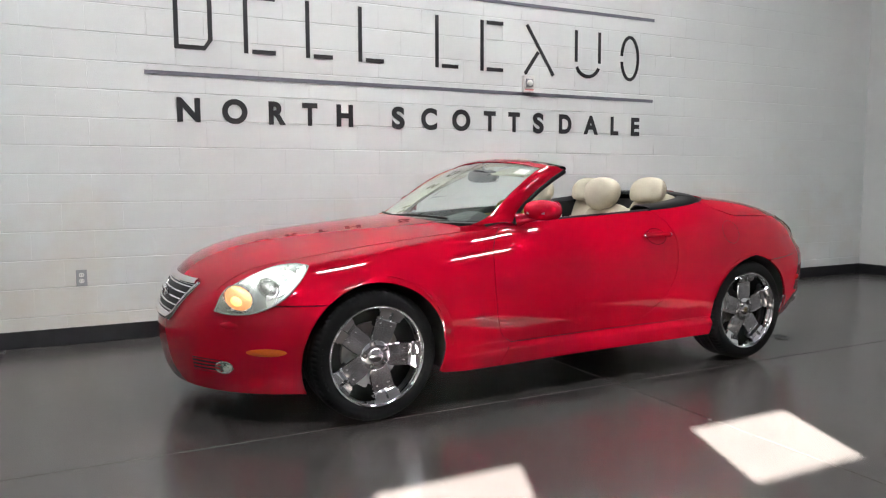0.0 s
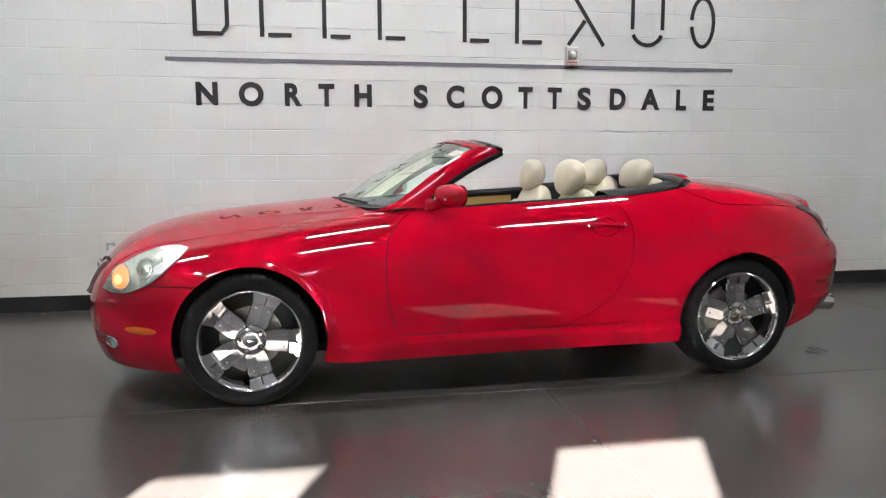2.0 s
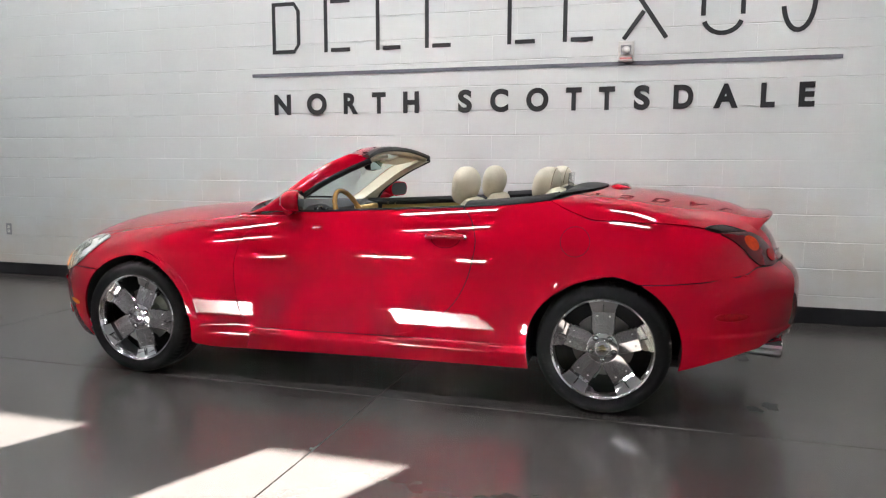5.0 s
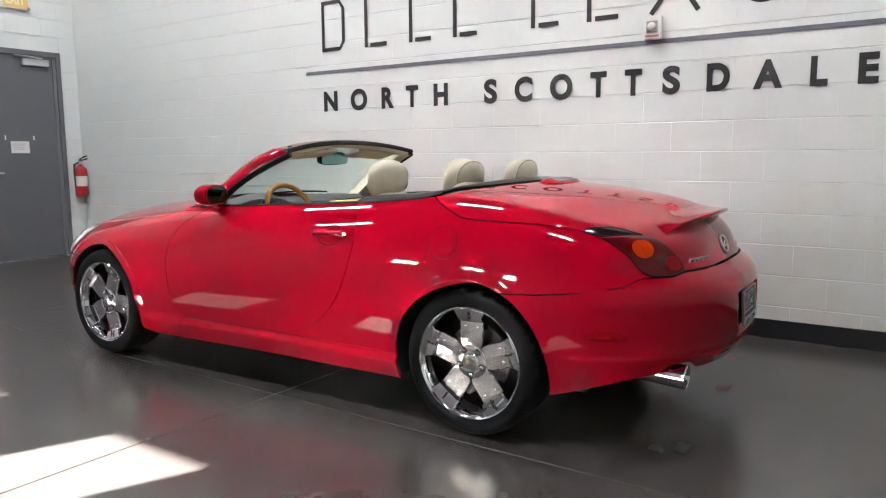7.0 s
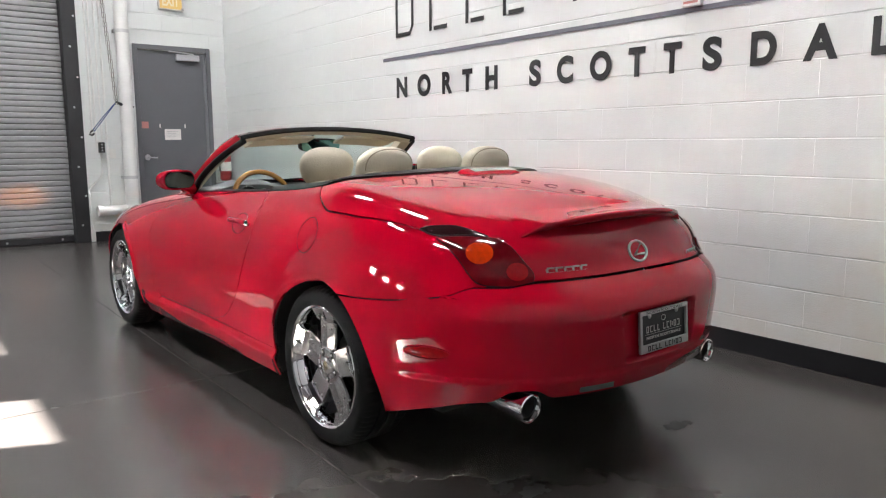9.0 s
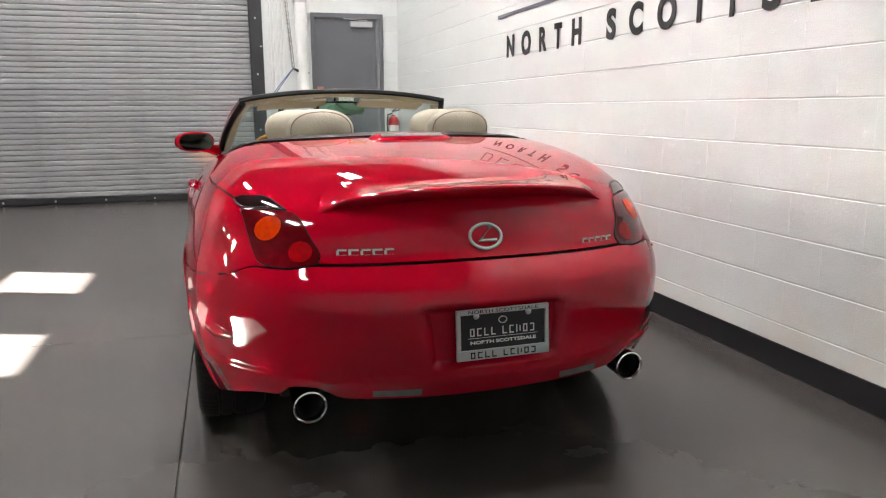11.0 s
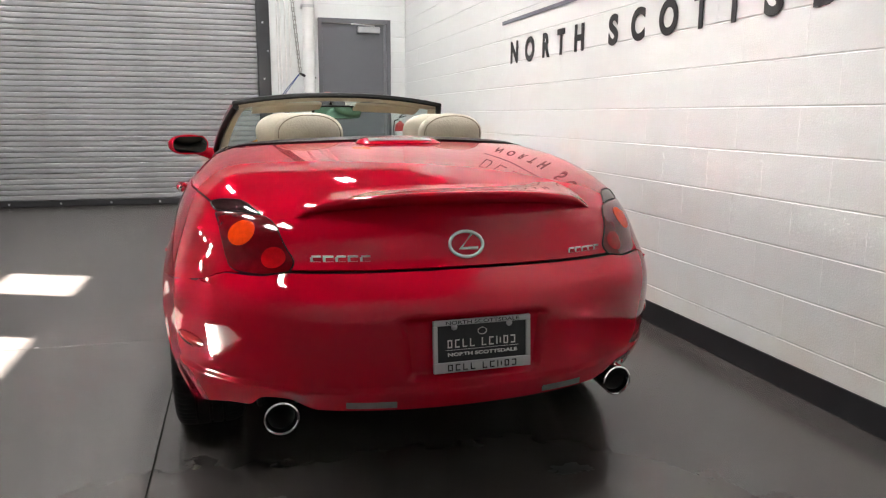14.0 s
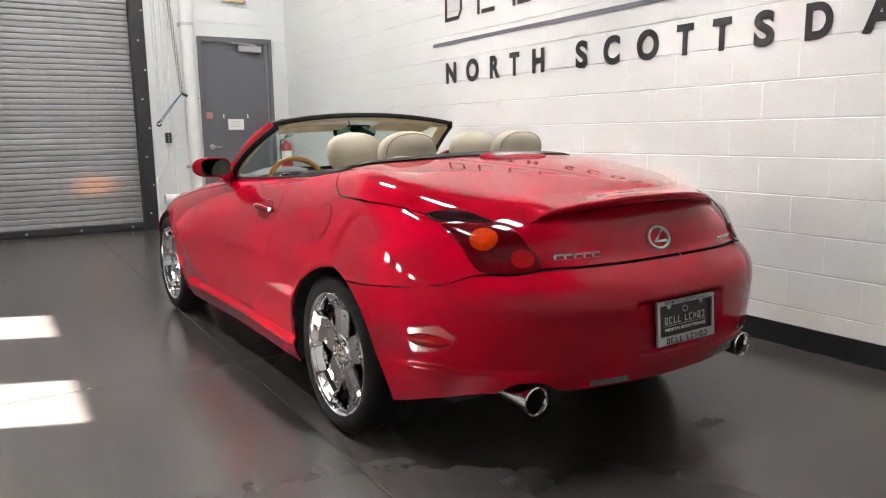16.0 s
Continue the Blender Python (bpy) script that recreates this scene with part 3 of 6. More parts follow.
# rear quarters
SEAM_R = 0.652
seam_z = curve((2.6, SEAM_R), (2.80, SEAM_R), (3.05, 0.668), (3.2, 0.690), (3.27, 0.705), (3.30, 0.722), (3.325, 0.731), (3.40, 0.731), (3.435, 0.742), (3.7, 0.744))
t1 = math.degrees(math.asin((SEAM_R + G - AXLE) / ARCH))
TRUNK_SIDE = [(2.34, 0.680), (2.39, 0.720), (2.46, 0.755), (2.571, 0.784), (2.74, 0.781), (2.90, 0.761), (3.018, 0.733), (3.085, 0.711), (3.13, 0.676), (3.18, 0.645), (3.235, 0.610), (3.285, 0.575)]
ARCH_A = WB - ARCH
post = side_line([(ARCH_A, 0.325), (ARCH_A, 0.6), (ARCH_A + 0.02, float(BELT(ARCH_A + 0.02)))], 64, smooth=False)
left = side_line(shifted(DOOR_R, G), 64)
bottom = side_line([(1.52, 0.325), (ARCH_A, 0.325)], 40)
belt = side_line([(a, float(BELT(a))) for a in np.linspace(1.898, ARCH_A + 0.02, 8)], 40)
belt[0], belt[-1], bottom[0], bottom[-1] = left[-1], post[-1], left[0], post[0]
q1 = coons(bottom, belt, left, post)
low = arch(WB, 179.5, t1, 60)
bottom = side_line(low, 70, smooth=False)
ts = top_line([(a, y + G) for a, y in TRUNK_SIDE], 50)
belt = side_line([(a, float(BELT(a))) for a in np.linspace(ARCH_A + 0.02, 2.30, 4)], 8)
up = along(np.concatenate([belt[:-1], ts]), 70, smooth=False)
sa = np.linspace(low[-1][0], 3.35, 80)
right = along(np.concatenate([polar(on_side(sa, seam_z(sa) + G)), ts[-1:]]), 64, smooth=False)
up[0], up[-1], bottom[0], bottom[-1] = post[-1], right[-1], post[0], right[0]
q2 = coons(bottom, up, post, right)
both("quarter_panel", [on_section(q1[..., 0], q1[..., 1]), on_section(q2[..., 0], q2[..., 1])], PAINT)

# hood
ny, na = 41, 46
v = np.linspace(-1, 1, ny)
yw = curve(*[(a, y - G) for a, y in HOOD_SIDE])
rows = []
for u in np.linspace(0, 1, na) ** 1.4:
    # the front edge bends back to the lamps, the rear edge forward to the cowl's corners
    y_guess = v * 0.5
    for _ in range(6):
        front = -0.835 + 0.105 * (np.abs(v)) ** 2.2
        rear = 0.455 + 0.19 * v ** 2
        a = front + u * (rear - front)
        y_guess = v * yw(a)
    rows.append(on_top(a, y_guess))
part("hood", skin([rows]), PAINT, car, smooth=True, solid=0.006)

# front bumper
f = np.linspace(-1, 1, 121)
rows = []
for w in np.linspace(0, 1, 34):
    phi = 1.15 * f
    for _ in range(3):
        cap = 0.655 - (0.655 - SEAM_F + G) * np.clip((np.abs(phi) - 0.70) / 0.22, 0, 1)
        zz = 0.166 + w * (cap - 0.166)
        e = on_side(-np.sqrt(np.maximum(ARCH ** 2 - (zz - AXLE) ** 2, 0)) - 0.002, zz)
        phi = f * np.arctan2(-e[:, 1], -e[:, 0])
    rows.append(on_round(0.0, phi, zz, -1))
front_bumper = part("front_bumper", skin([rows]), PAINT, car, smooth=True, solid=0.006)

# rear bumper, notched over the tail pipes
f = np.linspace(-1, 1, 161)
low_at = curve((0, 0.335), (0.45, 0.338), (0.75, 0.325), (0.96, 0.28), (1.12, 0.238), (1.3, 0.212), (1.7, 0.205))
rows = []
for w in np.linspace(0, 1, 56):
    phi = 1.35 * f
    for _ in range(3):
        ap = np.abs(phi)
        lo = low_at(ap) + 0.042 * np.exp(-((ap - 0.60) / 0.085) ** 4)
        cap = seam_z(np.full(161, 3.0))
        for _k in range(10):
            cap = seam_z(on_round(2.62, phi, cap, 1)[:, 0]) - G
        zz = lo + w * (cap - lo)
        e = on_side(WB + np.sqrt(np.maximum(ARCH ** 2 - (zz - AXLE) ** 2, 0)) + 0.002, zz)
        phi = f * np.arctan2(-e[:, 1], e[:, 0] - 2.62)
    rows.append(on_round(2.62, phi, zz, 1))
rear_bumper = part("rear_bumper", skin([rows]), PAINT, car, smooth=True, solid=0.006)

# boot lid: top and rear face, meeting the tail lamps at the sides
TL_IN = [(3.285, 0.885), (3.333, 0.866), (3.372, 0.833), (3.400, 0.797), (3.418, 0.770), (3.430, 0.745)]
q = along(TL_IN, 16)[::-1]
ty = -on_side(q[:, 0], q[:, 1])[:, 1]
corner = float(on_top(3.285, -0.575)[2])
lamp_edge = lambda z: np.interp(z, np.r_[q[:, 1], max(corner, 0.890)], np.r_[ty, 0.575])
yt = curve(*[(a, y - G) for a, y in TRUNK_SIDE])
v = np.linspace(-1, 1, 41)
rows = []
for u in np.linspace(0, 1, 36):
    front = 2.60 - 0.26 * np.abs(v) ** 2.6
    rear = 3.402 - 0.117 * np.abs(v) ** 2.4
    a = front + u * (rear - front)
    rows.append(on_top(a, v * yt(a)))
last = np.array(rows[-1])
face = []
for w in np.linspace(0, 1, 14):
    z = last[:, 2] * (1 - w) + 0.7485 * w
    o = np.stack([np.full(41, 2.9), v * (lamp_edge(z) - 0.003), z], -1)
    face.append(cast(o, np.array([1.0, 0, 0])))
face[0] = last
trunk = part("boot_lid", skin([rows, face]), PAINT, car, smooth=True, solid=0.006)

# dark shell added under the panels to shade their gaps, open at the arches
th = np.linspace(-0.33, math.pi + 0.33, 90)
aa = np.linspace(-0.8, 3.5, 150)
g = on_section(aa[:, None], th[None])
g = g - 0.014 * normal(g)
bm = bmesh.new()
vs = [[bm.verts.new(p) for p in row] for row in g.tolist()]
for i in range(len(aa) - 1):
    for j in range(len(th) - 1):
        c = g[i:i + 2, j:j + 2].reshape(-1, 3)
        if any((np.hypot(c[:, 0] - k, c[:, 2] - AXLE) < ARCH + 0.01).any() and abs(c[0, 1]) > 0.5 for k in (0, WB)):
            continue
        m = c.mean(0)
        if m[0] > 2.9 and m[2] < 0.5 or 0.2 < m[0] < 2.4 and m[2] < 0.26 or m[0] < -0.35 and m[2] < 0.24:
            continue
        if 0.48 < m[0] < 2.33 and m[2] > float(BELT(m[0])) - 0.03 or (0.52 < m[0] < 2.36 and abs(m[1]) < 0.70 and m[2] > 0.8):
            continue
        bm.faces.new((vs[i][j], vs[i + 1][j], vs[i + 1][j + 1], vs[i][j + 1]))
bmesh.ops.delete(bm, geom=[x for x in bm.verts if not x.link_faces], context="VERTS")
part("inner_shell", bm, UNDER, car, "added dark shell behind the panel gaps", smooth=True)
part("underbody", boxed(-0.55, 3.05, -0.60, 0.60, 0.19, 0.24), UNDER, car, bevel=0.01)
for c in (0, WB):
    for s in (-1, 1):
        bm = bmesh.new()
        rows = []
        for t in np.radians(np.linspace(-16, 196, 30)):
            wide = -float(on_side(c + ARCH * math.cos(t), AXLE + ARCH * math.sin(t))[1]) - 0.018
            rows.append([(c + r * math.cos(t), s * y, AXLE + r * math.sin(t)) for y, r in ((wide, ARCH + 0.004), (0.76, ARCH + 0.012), (0.55, ARCH + 0.012), (0.5, 0.02))])
        sheet(bm, rows)
        part("wheel_well", bm, UNDER, car, smooth=True)

# ---------------------------------------------------------------- the car's fittings
def leaf(upper, lower, n=30, k=9, lift=0.004, bulge=0.0, u0=0.0, u1=1.0, flip=False):
    """A lens-shaped patch of the near side between two (a, z) lines, raised off the skin."""
    up, lo = along(upper, 60), along(lower, 60)
    t = np.linspace(u0, u1, n) * 59
    pick = lambda q: np.stack([np.interp(t, np.arange(60), q[:, c]) for c in range(2)], -1)
    up, lo = pick(up), pick(lo)
    pu, pv = polar(on_side(up[:, 0], up[:, 1])), polar(on_side(lo[:, 0], lo[:, 1]))
    v = np.linspace(0, 1, k)[None, :, None]
    q = pv[:, None] * (1 - v) + pu[:, None] * v
    p = on_section(q[..., 0], q[..., 1])
    h = lift + bulge * (4 * v * (1 - v)) * np.sin(np.pi * np.linspace(0.04, 0.96, n))[:, None, None]
    p = p + normal(p) * h
    if flip:
        p = p * np.array([1, -1, 1])
    return p


def spot_on(a, z, r, lift, flip, rz=None, rings=5, n=20, dome=0.0):
    """A round patch on the near side about (a, z)."""
    rz = rz or r
    rows = []
    for i in range(rings + 1):
        s = i / rings
        t = np.linspace(0, 2 * np.pi, n, endpoint=False)
        p = on_side(a + r * s * np.cos(t), z + rz * s * np.sin(t))
        p = p + normal(p) * (lift + dome * (1 - s * s))
        rows.append(p * np.array([1, -1, 1]) if flip else p)
    bm = bmesh.new()
    sheet(bm, [x.tolist() for x in rows[::-1]], close_v=True)
    bmesh.ops.remove_doubles(bm, verts=bm.verts, dist=1e-5)
    return bm


def disc_at(a, z, r, rz, lift, flip, dome=0.0, rings=6, n=28):
    """A round patch about (a, z) of the near side that looks round from straight ahead of the skin."""
    p0 = on_side(a, z)
    n0 = normal(p0)
    u = np.cross([0, 0, 1.0], n0)
    u = u / np.linalg.norm(u)
    v = np.cross(n0, u)
    t = np.linspace(0, 2 * np.pi, n, endpoint=False)[:, None]
    bm = bmesh.new()
    rows = []
    for i in range(rings, -1, -1):
        k = i / rings
        p = cast(p0 + u * r * k * np.cos(t) + v * rz * k * np.sin(t) - 0.12 * n0, n0, 0.4)
        p = p + n0 * (lift + dome * (1 - k * k))
        rows.append((p * np.array([1, -1, 1]) if flip else p).tolist())
    sheet(bm, rows, close_v=True)
    bmesh.ops.remove_doubles(bm, verts=bm.verts, dist=1e-5)
    return bm


def ring_line(pts, r, flip, lift=0.0, closed=False):
    """A thin bead along (a, z) points of the near side."""
    p = on_side(np.array([q[0] for q in pts]), np.array([q[1] for q in pts]))
    p = p + normal(p) * lift
    if flip:
        p = p * np.array([1, -1, 1])
    p = p.tolist()
    return tube(bmesh.new(), p + ([p[0]] if closed else []), r, 6, cap=not closed)


def circle(a, z, r, n=36, rz=None):
    return [(a + r * math.cos(2 * math.pi * k / n), z + (rz or r) * math.sin(2 * math.pi * k / n)) for k in range(n)]


TL_UP = [(3.150, 0.884), (3.217, 0.888)] + TL_IN
TL_LOW = [(3.150, 0.882), (3.199, 0.857), (3.256, 0.813), (3.294, 0.769), (3.322, 0.745), (3.358, 0.735), (3.400, 0.733), (3.430, 0.743)]
CAP_UP = [(3.075, 0.911), (3.100, 0.920), (3.150, 0.922), (3.190, 0.916), (3.235, 0.903), (3.275, 0.890)]
CAP_LOW = [(3.075, 0.909), (3.115, 0.896), (3.150, 0.890), (3.217, 0.893), (3.275, 0.889)]
HL_UP = [(-0.700, 0.568), (-0.656, 0.649), (-0.594, 0.691), (-0.506, 0.734), (-0.404, 0.766), (-0.330, 0.773), (-0.285, 0.765)]
HL_LOW = [(-0.700, 0.566), (-0.645, 0.557), (-0.579, 0.562), (-0.499, 0.589), (-0.425, 0.632), (-0.370, 0.680), (-0.315, 0.732), (-0.285, 0.763)]
for flip in (False, True):
    sg = 1 if flip else -1
    # headlight: reflector, projector, lit turn bulb, clear cover
    hl = part("headlight", skin([leaf(HL_UP, HL_LOW, flip=flip, lift=0.003)]), HOUSING, car, "large almond headlight with a pale reflector", smooth=True)
    part("turn_bowl", spot_on(-0.604, 0.626, 0.050, 0.004, flip, 0.050, dome=0.006), PEACH, hl, "lamp bowl with the glow of the bulb in its colour", smooth=True)
    part("turn_bulb", spot_on(-0.614, 0.612, 0.020, 0.010, flip, 0.020, dome=0.010), AMBER_LIT, hl, "lit amber turn lamp", smooth=True)
    part("side_reflector", skin([leaf([(-0.50, 0.640), (-0.42, 0.690), (-0.34, 0.742)], [(-0.50, 0.615), (-0.40, 0.662), (-0.335, 0.715)], flip=flip, lift=0.006)]), SATIN, hl, "bright ribbed reflector", smooth=True)
    part("reflector_ring", ring_line(circle(-0.604, 0.626, 0.053, 30, 0.053), 0.004, flip, 0.008, True), CHROME, hl, smooth=True)
    part("projector", spot_on(-0.480, 0.672, 0.034, 0.004, flip, dome=0.012), HOUSING, hl, "round chrome projector", smooth=True)
    part("projector_ring", ring_line(circle(-0.480, 0.672, 0.039, 30), 0.004, flip, 0.006, True), HOUSING, hl, smooth=True)
    part("high_beam", spot_on(-0.375, 0.722, 0.026, 0.004, flip, 0.022, dome=0.004), SATIN, hl, smooth=True)
    part("lens", skin([leaf(HL_UP, HL_LOW, flip=flip, lift=0.010, bulge=0.016)]), LENS, hl, "clear curved lens", smooth=True).visible_shadow = False
    part("bezel", ring_line(along(HL_UP, 24).tolist() + along(HL_LOW, 24)[::-1].tolist(), 0.004, flip, 0.006, True), REFLECTOR, hl, smooth=True)
    # tail lamp: smoked cap, dark red body, amber and red rounds
    tl = part("tail_light", skin([leaf(TL_UP, TL_LOW, flip=flip, lift=0.005, bulge=0.005)]), TAIL_RED, car, "dark red tail lamp with an amber round", smooth=True, solid=0.004)
    part("smoked_cap", skin([leaf(CAP_UP, CAP_LOW, flip=flip, lift=0.0025, bulge=0.001)]), TAIL_SMOKE, tl, "smoked dark upper lens", smooth=True, solid=0.004)
    part("turn_lens", disc_at(3.292, 0.838, 0.047, 0.042, 0.0105, flip, 0.001), AMBER_DULL, tl, "orange ribbed round lens", smooth=True)
    part("brake_lens", disc_at(3.389, 0.776, 0.038, 0.032, 0.0105, flip, 0.001), TAIL_BRIGHT, tl, "red round lens", smooth=True)
    for up, lo in ((TL_UP, TL_LOW), (CAP_UP, CAP_LOW)):
        part("seal", ring_line(along(up, 24).tolist() + along(lo, 24)[::-1].tolist(), 0.0028, flip, 0.002, True), TRIM, tl, smooth=True)
    # side markers
    part("front_side_marker", spot_on(-0.512, 0.383, 0.082, 0.003, flip, 0.019, dome=0.006), AMBER, car, "amber side marker", smooth=True)
    part("rear_side_marker", spot_on(3.205, 0.505, 0.076, 0.003, flip, 0.019, dome=0.006), TAIL_BRIGHT, car, "red side marker", smooth=True)
    part("marker_rim", ring_line(circle(3.205, 0.505, 0.079, 30, 0.022), 0.0022, flip, 0.001, True), PAINT, car, smooth=True)
    part("washer_cover", spot_on(-0.655, 0.505, 0.034, 0.002, flip, 0.016, dome=0.008), PAINT, car, smooth=True)
    # fog lamp and lower grille
    fg = part("fog_lamp", spot_on(-0.672, 0.300, 0.030, 0.004, flip, 0.026, dome=0.004), HOUSING, car, "small clear fog lamp", smooth=True)
    part("fog_ring", ring_line(circle(-0.672, 0.300, 0.032, 26, 0.028), 0.004, flip, 0.005, True), CHROME, fg, smooth=True)
    z = np.linspace(0.268, 0.335, 6)[:, None]
    ph = np.linspace(0.50, 0.725, 16)[None]
    p = on_round(0.0, ph, z, -1)
    p = p + normal(p) * 0.002
    lg = part("lower_grille", skin([p], flip), TRIM, car, "black lower air opening", smooth=True)
    for zz in np.linspace(0.276, 0.328, 4):
        p = on_round(0.0, np.linspace(0.505, 0.715, 14), np.full(14, zz), -1)
        p = (p + normal(p) * 0.004) * np.array([1, -1 if flip else 1, 1])
        part("bar", tube(bmesh.new(), p.tolist(), 0.0035, 6), PAINT, lg, smooth=True)

# grille
def grille_w(z):
    return 0.225 + (z - 0.50) / 0.17 * 0.14


zz = np.linspace(0.505, 0.668, 12)[:, None]
y = np.linspace(-1, 1, 31)[None] * (grille_w(zz) - 0.03)
p = cast(np.stack([np.zeros_like(y) - 0.2, y, zz + 0 * y], -1), np.array([-1.0, 0, 0]))
p = p + normal(p) * 0.003
grille = part("grille", skin([p]), TRIM, car, "black grille with chrome bars and surround", smooth=True)
out = [(y, 0.675) for y in np.linspace(-0.352, 0.352, 24)] + [(grille_w(v), v) for v in np.linspace(0.66, 0.52, 8)] + [(y, 0.497) for y in np.linspace(0.20, -0.20, 18)] + [(-grille_w(v), v) for v in np.linspace(0.52, 0.66, 8)]
p = cast(np.array([(-0.2, y, z) for y, z in out]), np.array([-1.0, 0, 0]))
p = (p + normal(p) * 0.004).tolist()
part("surround", tube(bmesh.new(), p + p[:1], [0.013 if 23 < i < 32 or i > 49 else 0.022 for i in range(len(p) + 1)], 10, cap=False), CHROME, grille, "thick chrome surround", smooth=True)
for z in np.linspace(0.525, 0.65, 5):
    y = np.linspace(-1, 1, 25) * (grille_w(z) - 0.02)
    p = cast(np.stack([np.zeros(25) - 0.2, y, np.full(25, z)], -1), np.array([-1.0, 0, 0]))
    part("bar", tube(bmesh.new(), (p + normal(p) * 0.006).tolist(), 0.0048, 8), CHROME, grille, smooth=True)
bm = bmesh.new()
front = float(cast(np.array([-0.2, 0.0, 0.592]), np.array([-1.0, 0, 0]))[0]) - 0.012
tube(bm, [(front - 0.028 * math.sin(t) * 0.4, 0.062 * math.cos(t), 0.592 + 0.045 * math.sin(t)) for t in np.linspace(0, 2 * math.pi, 30)], 0.008, 8, cap=False)
part("badge", bm, CHROME, grille, "oval chrome badge", smooth=True)

# door furniture, fuel flap, seams of the flaps
for flip, d in ((False, doors[0]), (True, doors[1])):
    s = -1 if flip else 1
    part("handle_cup", spot_on(1.83, 0.838, 0.072, 0.0015, flip, 0.044, dome=-0.001), PAINT, d, smooth=True)
    # dark red bead stands in for the shade at the cup's edge
    part("cup_edge_shade", ring_line(circle(1.83, 0.838, 0.074, 30, 0.046), 0.0018, flip, 0.001, True), TAIL_RED, d, smooth=True)
    aa = np.linspace(1.725, 1.94, 16)
    p = on_side(aa, np.full(16, 0.840))
    lift = 0.030 - 0.026 * np.abs(np.linspace(-1, 1, 16)) ** 4
    p = (p + normal(p) * lift[:, None]) * np.array([1, s, 1])
    part("handle", tube(bmesh.new(), p.tolist(), [0.013 if 0 < i < 15 else 0.009 for i in range(16)], 10), PAINT, d, "body-coloured pull handle", smooth=True)
    part("handle_end", ellipsoid(bmesh.new(), p[1], (0.016, 0.012, 0.012), 12, 8), CHROME, d, "bright handle end", smooth=True)
    part("handle_end", ellipsoid(bmesh.new(), p[-2], (0.020, 0.012, 0.013), 12, 8), CHROME, d, "bright lock cover", smooth=True)
part("fuel_flap", spot_on(2.476, 0.842, 0.067, 0.002, False, dome=0.001), PAINT, car, "round fuel flap", smooth=True)
part("fuel_flap_gap", ring_line(circle(2.476, 0.842, 0.0705), 0.0015, False, -0.0005, True), UNDER, car, smooth=True)

# boot: lip spoiler, brake lamp, badges
rows = []
for t in np.linspace(-1, 1, 61):
    y, e = 0.500 * t, abs(t)
    tip = 3.470 - 0.135 * e ** 2.2
    end = max(0.0, (e - 0.80) / 0.20) ** 1.5
    back = 0.20 - 0.10 * end
    zt = 0.966 - 0.058 * e ** 2.2
    z0, z1 = (float(on_top(tip - d, y)[2]) for d in (back, 0.070))
    slope = (z1 - z0) / (back - 0.070)
    deck = lambda d: z0 + slope * (back - d) - 0.10 * max(0.0, 0.070 - d)
    lift = (zt - deck(0.0)) * (1 - end)
    line = [(tip - d, deck(d) + 0.0015 + lift * (1 - d / back) ** 2) for d in [back * k for k in (1, 0.8, 0.6, 0.425, 0.275, 0.15, 0.06)]]
    line[0] = (tip - back, z0 - 0.003)
    zl = line[-1][1]
    thick = 0.007 + 0.010 * (1 - end)
    line += [(tip - 0.002, zl - 0.003), (tip, zl - 0.009), (tip - 0.004, zl - thick), (tip - 0.03, zl - thick - 0.016), (tip - 0.55 * back, zl - thick - 0.045)]
    drop = 0.014 * end
    rows.append([(a, y, z - drop * ((a - tip + back) / back)) for a, z in line])
bm = bmesh.new()
vs = sheet(bm, rows)
bm.faces.new(vs[0]), bm.faces.new(vs[-1][::-1])
part("spoiler", bm, PAINT, trunk, "body-coloured lip spoiler", smooth=True, bevel=0.002)
bm = bmesh.new()
rows = []
for t in np.linspace(-1, 1, 21):
    y = 0.172 * t
    w = (1 - abs(t) ** 6) ** 0.5
    z0 = float(on_top(2.66, y)[2])
    rows.append([(2.66 + dx * (0.4 + 0.6 * w), y, z0 + dz * w) for dx, dz in ((-0.06, -0.003), (-0.042, 0.014), (-0.015, 0.022), (0.0, 0.020), (0.05, 0.007), (0.066, -0.004))])
sheet(bm, rows)
hm = part("high_brake_light", bm, PAINT, trunk, "raised red housing with a grey brake lamp", smooth=True)
lens = []
for t in np.linspace(-1, 1, 15):
    y = 0.125 * t
    z0 = float(on_top(2.66, y)[2])
    lens.append([(2.674, y, z0 + 0.0180), (2.710, y, z0 + 0.0082)])
part("lens", skin([lens]), GREY_LENS, hm, "grey ribbed lamp lens", solid=0.002)
for t in np.linspace(-0.92, 0.92, 15):
    y = 0.125 * t
    z0 = float(on_top(2.66, y)[2])
    part("rib", tube(bmesh.new(), [(2.675, y, z0 + 0.0186), (2.709, y, z0 + 0.0089)], 0.0016, 5), REFLECTOR, hm)
em = empty("badge")
em.parent = trunk


def rear_at(y, z):
    return cast(np.array([2.9, y, z]), np.array([1.0, 0, 0]))


bm = bmesh.new()
tube(bm, [(float(rear_at(0.006 + 0.052 * math.cos(t), 0.808 + 0.036 * math.sin(t))[0]) + 0.004, 0.006 + 0.052 * math.cos(t), 0.808 + 0.036 * math.sin(t)) for t in np.linspace(0, 2 * math.pi, 32)], 0.0052, 8, cap=False)
part("oval_ring", bm, SATIN, em, smooth=True)
x0 = float(rear_at(0, 0.81)[0])
bm = bmesh.new()
tube(bm, [(x0 + 0.005, 0.022, 0.838), (x0 + 0.006, -0.012, 0.796), (x0 + 0.006, 0.042, 0.795)], [0.004, 0.0075, 0.0055], 8)
part("bent_bar", bm, SATIN, em, smooth=True)
em.name = "boot_badge"


